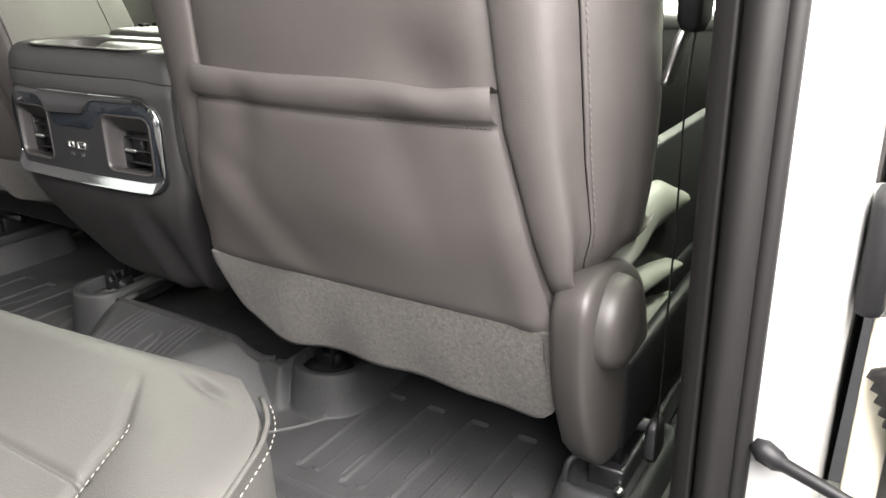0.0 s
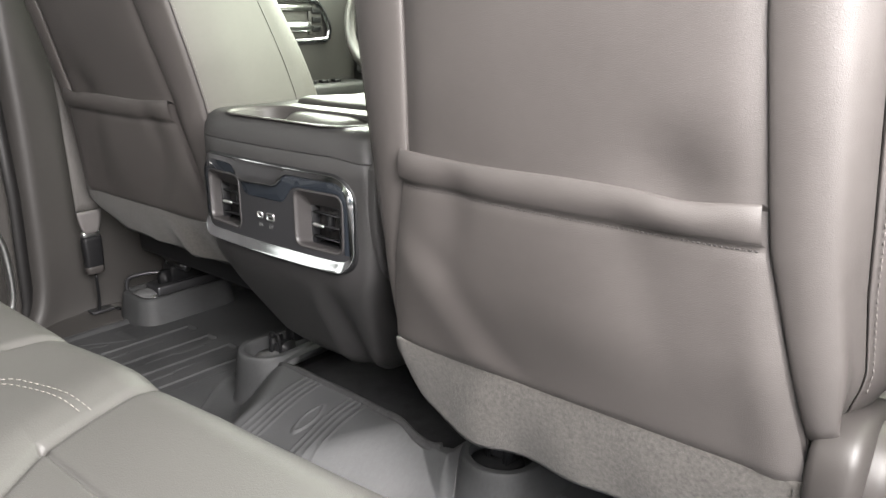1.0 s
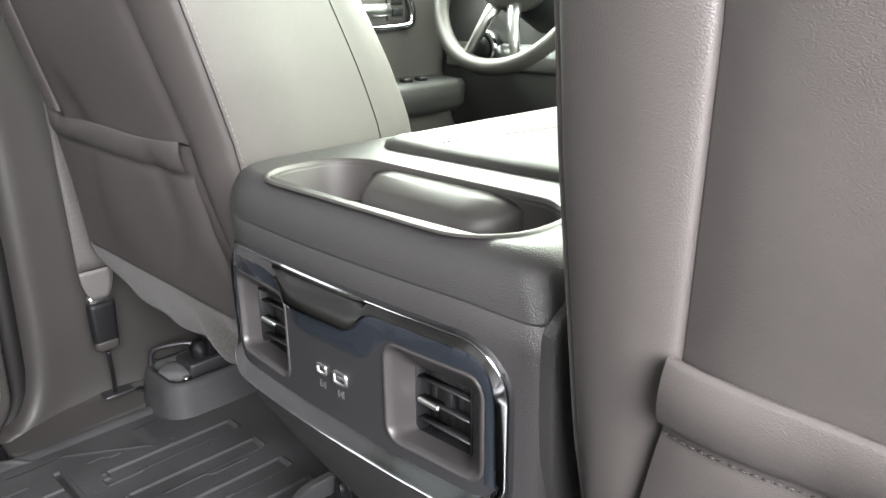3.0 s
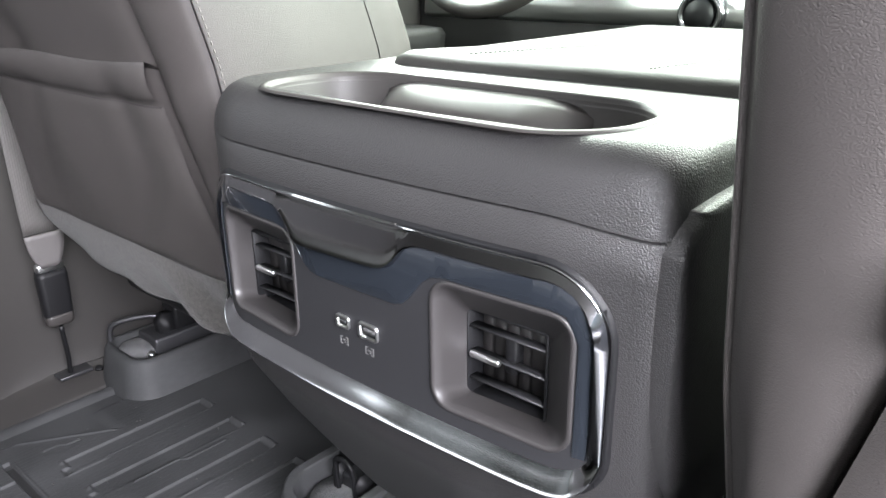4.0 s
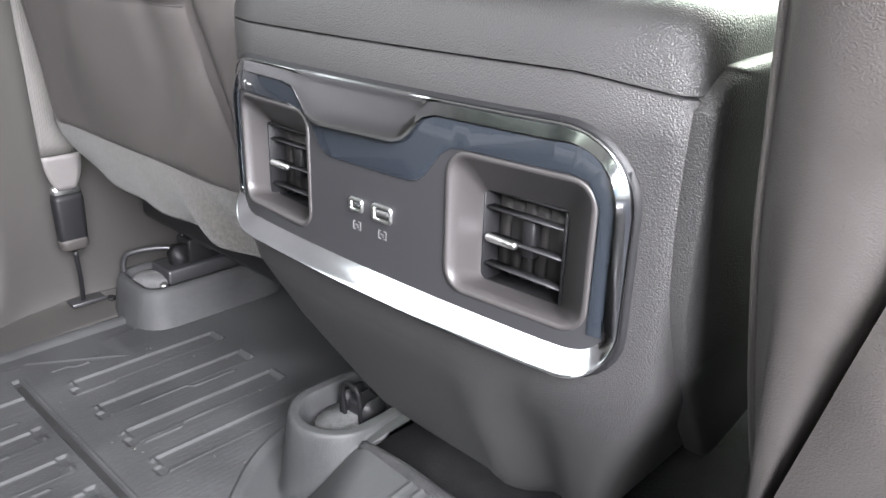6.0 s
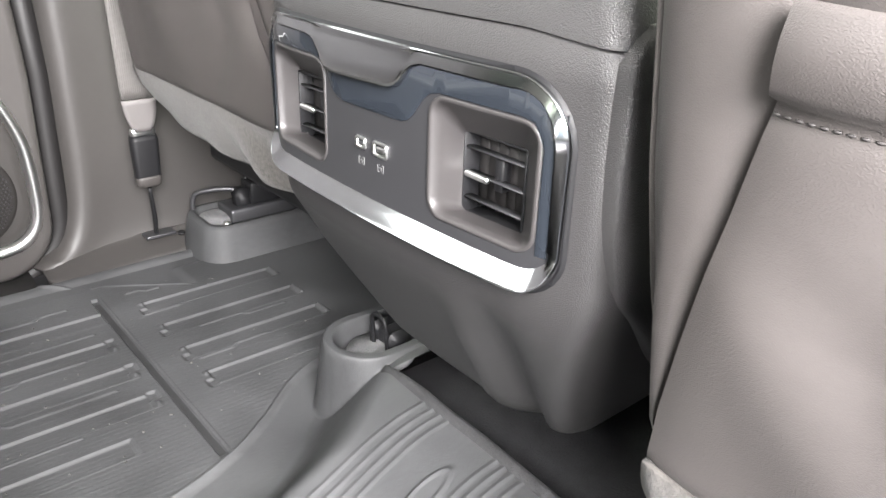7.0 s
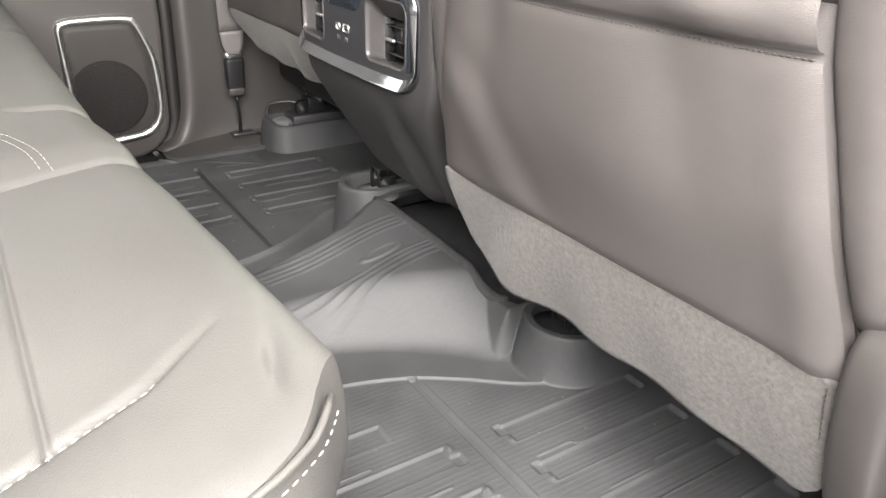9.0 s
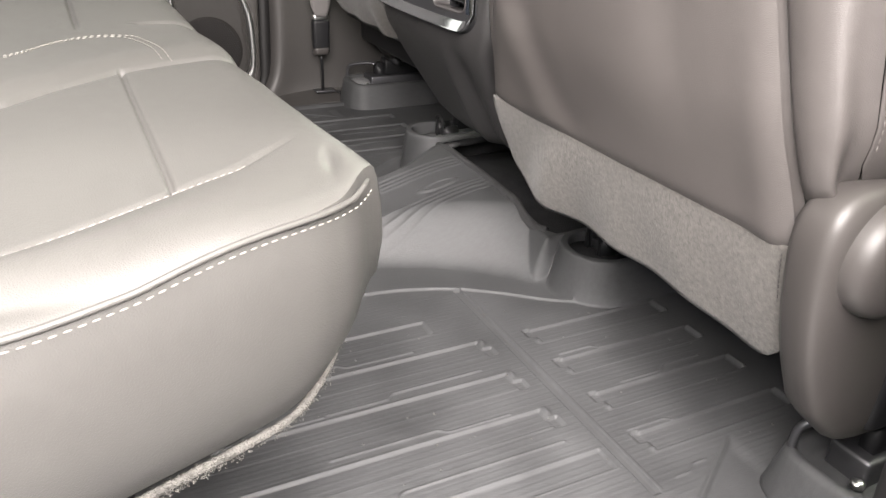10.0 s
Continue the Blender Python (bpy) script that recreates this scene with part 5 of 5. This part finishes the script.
    part("fabric_edge", tube(pts[90::2], [0.0014 + 0.0012 * float(sstep(0.40, 0.60, np.array(p.x))) + 0.0006 * rng.random() for p in pts[90::2]], 7), FUZZ, b, "pale frayed fabric edge under the cushion")
    bms = []
    for p in [p for p in pts if p.x > 0.30]:
        for _ in range(6 if p.x < 0.5 else 14):
            q = p + Vector((rng.uniform(-0.0032, 0.004), rng.uniform(-0.0032, 0.004), rng.uniform(-0.0045, 0.003)))
            d = Vector((rng.uniform(-0.2, 1), rng.uniform(-0.2, 1), rng.uniform(-1, 0.4))).normalized() * rng.uniform(0.0008, 0.0018)
            bms.append(tube([q, q + d * 0.5 + Vector((0, 0, rng.uniform(-0.0004, 0.0004))), q + d], [0.0004, 0.0003, 0.0002], 3))
    tagged(part("fringe", join_bm(bms), FUZZ, b), kind="stuff")
    part("cushion_underside", box(XL + 0.02 + o.x, 0.60 + o.x, YB + o.y, YF - 0.15 + o.y, 0.240 + o.z, 0.27 + o.z, 0.01), BLACK, b)
    part("bench_base", box(XL + 0.03 + o.x, 0.60 + o.x, YB + 0.02 + o.y, 0.66 + o.y, 0.0 + o.z, 0.255 + o.z, 0.008), CARPET, b, "black carpeted bench base")
    # contrast stitching
    def on(x, y, lift=0.0006):
        return (x + o.x, y + o.y, top(x, y) + lift + o.z)

    ys = np.linspace(0.30, 0.757, 60)
    stitches([on(lerp(y, [0.28, 0.62, 0.75, 0.80], [0.690, 0.681, 0.615, 0.568]) + 0.005, y) for y in ys], b, THREAD, 0.0056, 0.0036, 0.0004)
    seam = [(end(y, SOFT) + 0.0015, y + 0.001, min(0.3720, top(end(y, SOFT), y) - 0.0015)) for y in np.linspace(0.30, 0.818, 90)]
    stitches([(p[0] + 0.0016 + o.x, p[1] + 0.0006 + o.y, p[2] + 0.0012 + o.z) for p in seam], b, THREAD, 0.0062, 0.0038, 0.00048)
    part("seam_welt", tube([(p[0] - 0.0030 + o.x, p[1] - 0.001 + o.y, p[2] + 0.0040 + o.z) for p in seam], 0.0020, 6), LEATHER_SEAT, b)
    for k in (0.0, 0.008):
        arcp = smoothpath([(0.345 - k, 0.50, 0), (0.285 - k, 0.612, 0), (0.228 - k, 0.660 + 0.5 * k, 0), (0.208 - k, 0.695 + 0.5 * k, 0), (0.212 - 0.6 * k, 0.724 + k, 0), (0.235, 0.737 + k, 0), (0.266, 0.746 + k, 0), (0.292, 0.752 + k, 0)], 8)
        stitches([on(p[0], p[1]) for p in arcp], b, THREAD, 0.0066, 0.0044, 0.00045)
    return b


rear_bench()


# ---- seat rail feet, moulded covers and brackets ----
def rail_foot(name, x, y, hw, hl, z, label):
    f = thing(name, label, "seat rail", "seat pedestals", at=(x, y, 0))
    rings = [[(a, b, h) for a, b in rounded(2 * (hw + g), 2 * (hl + g), min(hw, hl) * 0.55 + g, 6)] for g, h in ((0.014, -0.004), (0.010, 0.004), (0.004, z * 0.6), (0.0, z - 0.006), (-0.004, z), (-0.012, z), (-0.016, z - 0.008), (-0.02, z - 0.016))]
    part("rubber_cover", loft(rings), RUBBER, f, "moulded rubber rail cover")
    part("rail_end", box(-hw * 0.45, hw * 0.45, -hl * 0.55, 0.35, z - 0.03, z + 0.012, 0.004), STEEL, f, "dark steel seat rail")
    part("rail_slide", box(-hw * 0.32, hw * 0.32, -hl * 0.2, 0.35, z + 0.010, z + 0.05, 0.005), BLACK, f)
    if x < 0:
        part("pad", lathe([(-0.014, 0.034), (-0.004, 0.030), (0.0, 0.018), (0.001, 0.004)], (-hw * 0.15, -hl * 0.62, z), (0, 0, 1), 20), CARPET_GREY, f, "worn grey pad inside the cover")
    part("steel_loop", tube(smoothpath([(-hw * 0.75, -hl * 0.86, z - 0.02), (-hw * 0.75, -hl * 0.84, z + 0.020), (-hw * 0.55, -hl * 0.70, z + 0.032), (-hw * 0.20, -hl * 0.42, z + 0.036), (0.0, -hl * 0.25, z + 0.030)], 6), 0.0045, 8), STEEL, f, "dark steel loop over the rail's end")
    part("lug", loft([[(hw * 0.10 + xx, yy, zz) for yy, zz in ((-hl * 0.38, z - 0.01), (-hl * 0.42, z + 0.030), (-hl * 0.34, z + 0.042), (-hl * 0.15, z + 0.040), (-hl * 0.10, z - 0.01))] for xx in (-0.008, 0.008)]), BLACK, f)
    part("latch_rod", tube(smoothpath([(-hw * 0.1, -hl * 0.2, z + 0.03), (-hw * 0.25, -hl * 0.05, z + 0.075), (-hw * 0.4, hl * 0.15, z + 0.125), (-hw * 0.5, hl * 0.4, z + 0.16)], 5), 0.0045, 8), BLACK, f, "thin black latch rod")
    part("cross_bar", tube([(-hw * 0.2, -hl * 0.05, z + 0.052), (hw * 0.9, -hl * 0.02, z + 0.050)], 0.009, 10), STEEL, f, "dark steel cross bar")
    part("bolt", lathe([(0, 0.007), (0.005, 0.007), (0.007, 0.004)], (hw * 0.4, -hl * 0.62, z - 0.012), (0, 0, 1), 6), SATIN, f, "bright bolt head")
    return f


rail_foot("seat_pedestal", -0.727, 1.415, 0.062, 0.115, 0.062, "dark moulded outer rail foot of the driver seat")


def rail_bracket(x, y, z, label, pad):
    """The rear end of an inner seat rail, with its locking loop, sunk in the mat's boss."""
    f = thing("seat_rail_bracket", label, "seat rail", "seat rail brackets", at=(x, y, z))
    part("carpet_pad", lathe([(-0.012, 0.040), (-0.004, 0.040), (0.0, 0.014), (0.001, 0.004)], (0, 0, -0.009), (0, 0, 1), 24), pad, f, "carpet inside the boss")
    part("rail_end", box(-0.016, 0.016, 0.006, 0.40, -0.022, 0.006, 0.004), STEEL, f, "dark steel seat rail")
    part("rail_slide", box(-0.011, 0.011, 0.03, 0.40, 0.004, 0.040, 0.004), BLACK, f)
    for sx in (-1, 1):
        part("lug", loft([[(sx * 0.017 + xx, yy, zz) for yy, zz in ((-0.002, -0.02), (-0.002, 0.010), (0.004, 0.016), (0.028, 0.016), (0.032, -0.02))] for xx in (-0.002, 0.002)]), BLACK, f)
    part("locking_loop", tube(smoothpath([(-0.013, 0.0, -0.012), (-0.0135, -0.002, 0.020), (-0.010, -0.003, 0.030), (0.0, -0.003, 0.033), (0.010, -0.003, 0.030), (0.0135, -0.002, 0.020), (0.013, 0.0, -0.012)], 5), 0.0028, 8), BLACK, f, "black wire locking loop")
    part("bolt", lathe([(0, 0.006), (0.004, 0.006), (0.006, 0.004)], (0.024, -0.012, -0.018), (0, 0, 1), 6), SATIN, f, "bright bolt head")
    return f


rail_bracket(-0.205, 1.300, 0.088, "black steel seat rail end with locking loop on the hump", CARPET_GREY)
rail_bracket(0.284, 1.306, 0.070, "black steel seat rail end sunk in the rubber mat", CARPET)


def mat_height(x, y):
    """Height of the rubber mat's surface at a place."""
    j = min(range(_ny), key=lambda q: abs(_rows[q][0][1] - y))
    i = min(range(_nx), key=lambda q: abs(_rows[0][q][0] - x))
    return _rows[j][i][2]


_edge = [(x, y, max(mat_height(x, y - 0.004) - 0.002, 0.004)) for x, y in ((-0.158, 1.274), (-0.10, 1.273), (-0.05, 1.271), (0.0, 1.271), (0.06, 1.268), (0.10, 1.266), (0.135, 1.264), (0.165, 1.264), (0.190, 1.270), (0.206, 1.278))]
tagged(part("hump_carpet_edge", tube(smoothpath(_edge, 4), 0.0075, 8), CARPET_EDGE), "dark felt edging along the front of the rubber mat", "carpet edging", kind="structure")
rail_foot("seat_pedestal", 0.735, 1.330, 0.050, 0.100, 0.052, "dark outer rail foot of the passenger seat")


# ---- seat belts ----
def seat_belt(side, label, pts, buckle, foot):
    b = thing("seat_belt", label, "seat belt", "front seat belts", at=foot)
    o = -Vector(foot)
    cen = smoothpath(pts, 8)
    rows = []
    for p in cen:
        rows.append([(p.x + o.x + side * 0.0, p.y + w + o.y, p.z + o.z) for w in np.linspace(-0.024, 0.024, 7)])
    part("webbing", thicken(grid_mesh(rows), 0.0016), WEBBING, b, "woven grey belt webbing")
    bx, by, bz = buckle
    # folded webbing end that narrows into the buckle
    end = cen[-1]
    rows = []
    for t in np.linspace(0, 1, 8):
        w = 0.0255 * math.sqrt(1 - 0.80 * t * t)
        c = Vector(end).lerp(Vector((bx, by, bz + 0.045)), t)
        rows.append([(c.x + o.x - side * 0.003, c.y + k * w + o.y, c.z + o.z) for k in np.linspace(-1, 1, 7)])
    part("webbing_fold", thicken(grid_mesh(rows), 0.004), FOLD, b, "plain folded webbing end")
    part("buckle_loop", box(bx - 0.006 + o.x, bx + 0.006 + o.x, by - 0.019 + o.y, by + 0.019 + o.y, bz + 0.036 + o.z, bz + 0.050 + o.z, 0.004), SATIN, b, "bright steel buckle loop")
    part("buckle_sleeve", loft([[(x + bx + o.x, y + by + o.y, z + bz + o.z) for x, y in rounded(0.022 * k, 0.043 * k, 0.008 * k, 4)] for z, k in ((-0.038, 0.86), (-0.030, 0.92), (0.03, 1.0), (0.038, 0.92))]), BLACK, b, "black plastic buckle sleeve")
    part("buckle_band", loft([[(x + bx + o.x, y + by + o.y, z + bz + o.z) for x, y in rounded(0.023 * k, 0.041 * k, 0.009, 4)] for z, k in ((-0.045, 0.80), (-0.042, 0.95), (-0.031, 1.0), (-0.028, 0.94))]), PLASTIC_COVER, b)
    part("cable", tube(smoothpath([(bx + o.x, by + o.y, bz - 0.05 + o.z), (bx - side * -0.012 + o.x, by + 0.006 + o.y, bz - 0.10 + o.z), (0, 0, 0)], 6), 0.0035, 8), BLACK, b)
    part("anchor_plate", box(-0.014, 0.012, -0.02, 0.03, -0.002, 0.004, 0.0015), STEEL, b)
    return b


seat_belt(-1, "grey woven driver seat belt with black anchor buckle on the pillar", [(-0.770, 1.175, 0.98), (-0.758, 1.230, 0.60), (-0.752, 1.238, 0.40), (-0.752, 1.241, 0.265)], (-0.762, 1.245, 0.168), (-0.792, 1.256, 0.023))


def slack_belt():
    """The passenger belt seen edge-on: tongue, slim strap and floor anchor."""
    b = thing("seat_belt", "slim dark passenger seat belt hanging edge-on beside the pillar", "seat belt", "front seat belts", at=(0.815, 1.12, 0.20))
    o = Vector((-0.815, -1.12, -0.20))
    strap = smoothpath([(0.835, 1.285, 0.98), (0.815, 1.275, 0.78), (0.797, 1.262, 0.62), (0.789, 1.260, 0.52), (0.790, 1.265, 0.38), (0.789, 1.272, 0.25), (0.788, 1.28, 0.12)], 6)
    part("webbing", thicken(grid_mesh([[(p.x - k * 0.0056 + o.x, p.y + k * 0.0215 + o.y, p.z + o.z) for k in np.linspace(-1, 1, 5)] for p in strap]), 0.0018), SEAL, b, "dark woven strap")
    part("tongue", loft([[(x + 0.782 + o.x + (z - 0.55) * 0.25, y + 1.245 + o.y, z + o.z) for x, y in rounded(0.008 * k, 0.026 * k, 0.003 * k, 3)] for z, k in ((0.520, 0.7), (0.525, 1.0), (0.565, 1.0), (0.575, 0.6))]), SATIN, b, "bright belt tongue")
    part("tongue_grip", loft([[(x + 0.793 + o.x, y + 1.25 + o.y, z + o.z) for x, y in rounded(0.024 * k, 0.05 * k, 0.007 * k, 4)] for z, k in ((0.568, 0.6), (0.578, 0.9), (0.606, 1.0), (0.620, 0.7))]), BLACK, b, "black tongue grip")
    part("anchor", loft([[(x + 0.788 + o.x, y + 1.275 + o.y, z + o.z) for x, y in rounded(0.016 * k, 0.035 * k, 0.005 * k, 3)] for z, k in ((0.10, 0.8), (0.108, 1.0), (0.14, 0.9), (0.15, 0.5))]), STEEL, b, "dark steel strap anchor")
    return b


slack_belt()


# ---- right centre pillar and the open rear door ----
def pillar_right():
    plan = [(0.885, 1.30), (0.866, 1.20), (0.862, 1.145), (0.864, 1.120), (0.870, 1.108), (0.880, 1.103)]
    rows = [[(p.x + -0.010 - 0.010 * z, p.y - 0.02 * z, z) for p in smoothpath([(a, b, 0) for a, b in plan], 4)] for z in np.linspace(0.0, 1.22, 14)]
    return thicken(grid_mesh(rows), 0.006)


tagged(part("pillar_right", pillar_right(), SEAL), "dark trim of the right centre pillar", "pillar trim", kind="structure")
for k, (xx, yy, rr) in enumerate(((0.896, 1.098, 0.014), (0.914, 1.108, 0.008))):
    tagged(part("door_seal", tube([(xx + -0.010 - 0.010 * z, yy - 0.02 * z, z) for z in np.linspace(0.0, 1.22, 14)], rr, 10), SEAL), "black rubber weather seal along the door pillar", "weather seal", kind="structure")
tagged(part("pillar_body", loft([[(x + -0.010 - 0.010 * z, y - 0.02 * z, z) for x, y in ((0.905, 1.26), (0.905, 1.118), (0.922, 1.116), (0.945, 1.122), (0.965, 1.150), (0.972, 1.19), (0.972, 1.26))] for z in (-0.10, 0.4, 0.8, 1.22)]), PAINT, angle=50), "white painted steel body of the right centre pillar", "pillar", kind="structure")


def open_door():
    d = thing("open_rear_door", "white open rear door with rubber harness boot at its hinge", "car door", at=(1.0, 1.21, -0.10))
    o = Vector((-1.0, -1.21, 0.10))
    ang = Matrix.Rotation(radians(8), 4, "Z")

    def bx(x0, x1, y0, y1, z0, z1, r):
        bm = box(x0, x1, y0, y1, z0, z1, r)
        bmesh.ops.transform(bm, matrix=ang, verts=bm.verts)
        return bm

    part("door_shell", bx(0.012, 0.95, -0.01, 0.10, 0.0, 0.84, 0.012), PAINT, d)
    part("inner_trim", bx(0.06, 0.93, -0.045, -0.012, 0.03, 0.83, 0.015), PLASTIC_SMOOTH, d, "dark inner door trim")
    for z in (0.50, 0.20):
        part("hinge", bx(-0.04, 0.03, 0.0, 0.05, z, z + 0.05, 0.006), PAINT, d)
    boot = [(lerp(i % 2, [0, 1], [0.015, 0.020])) for i in range(24)]
    part("harness_boot", tube([(-0.006 + 0.050 * t, -0.035 - 0.012 * math.sin(math.pi * t), 0.42 - 0.10 * t) for t in np.linspace(0, 1, 24)], boot, 12), SEAL, d, "ribbed black rubber harness boot")
    part("boot_flange", box(-0.040, -0.018, -0.05, 0.01, 0.46, 0.56, 0.008), BLACK, d)
    part("door_edge", box(-0.024, 0.004, -0.028, 0.02, 0.0, 0.44, 0.006), CREAM, d, "cream sealed seam on the door edge")
    part("check_strap", tube([(-0.090, -0.108, 0.362), (-0.082, -0.110, 0.358), (-0.070, -0.110, 0.352), (-0.064, -0.110, 0.350), (-0.018, -0.112, 0.336), (0.05, -0.10, 0.315)], [0.005, 0.010, 0.009, 0.006, 0.005, 0.005], 8), BLACK, d, "black door check strap")
    return d


open_door()


# ---- crumbs and grit on the mat ----
def grit():
    rng = random.Random(11)
    bm = bmesh.new()
    for _ in range(150):
        x = rng.choice((-1, -1, 1)) * rng.uniform(0.27, 0.66)
        y = rng.uniform(0.80, 1.34)
        k = rng.uniform(0.0005, 0.0014)
        m = Matrix.Translation((x, y, 0.0052)) @ Matrix.Rotation(rng.uniform(0, 6.28), 4, "Z") @ Matrix.Diagonal((k * rng.uniform(0.8, 2.2), k, k * 0.7, 1))
        bmesh.ops.create_icosphere(bm, subdivisions=1, radius=1.0, matrix=m)
    tagged(part("grit", bm, FUZZ, smooth=False), "pale crumbs and grit scattered on the rubber mat", "grit", kind="stuff")


grit()
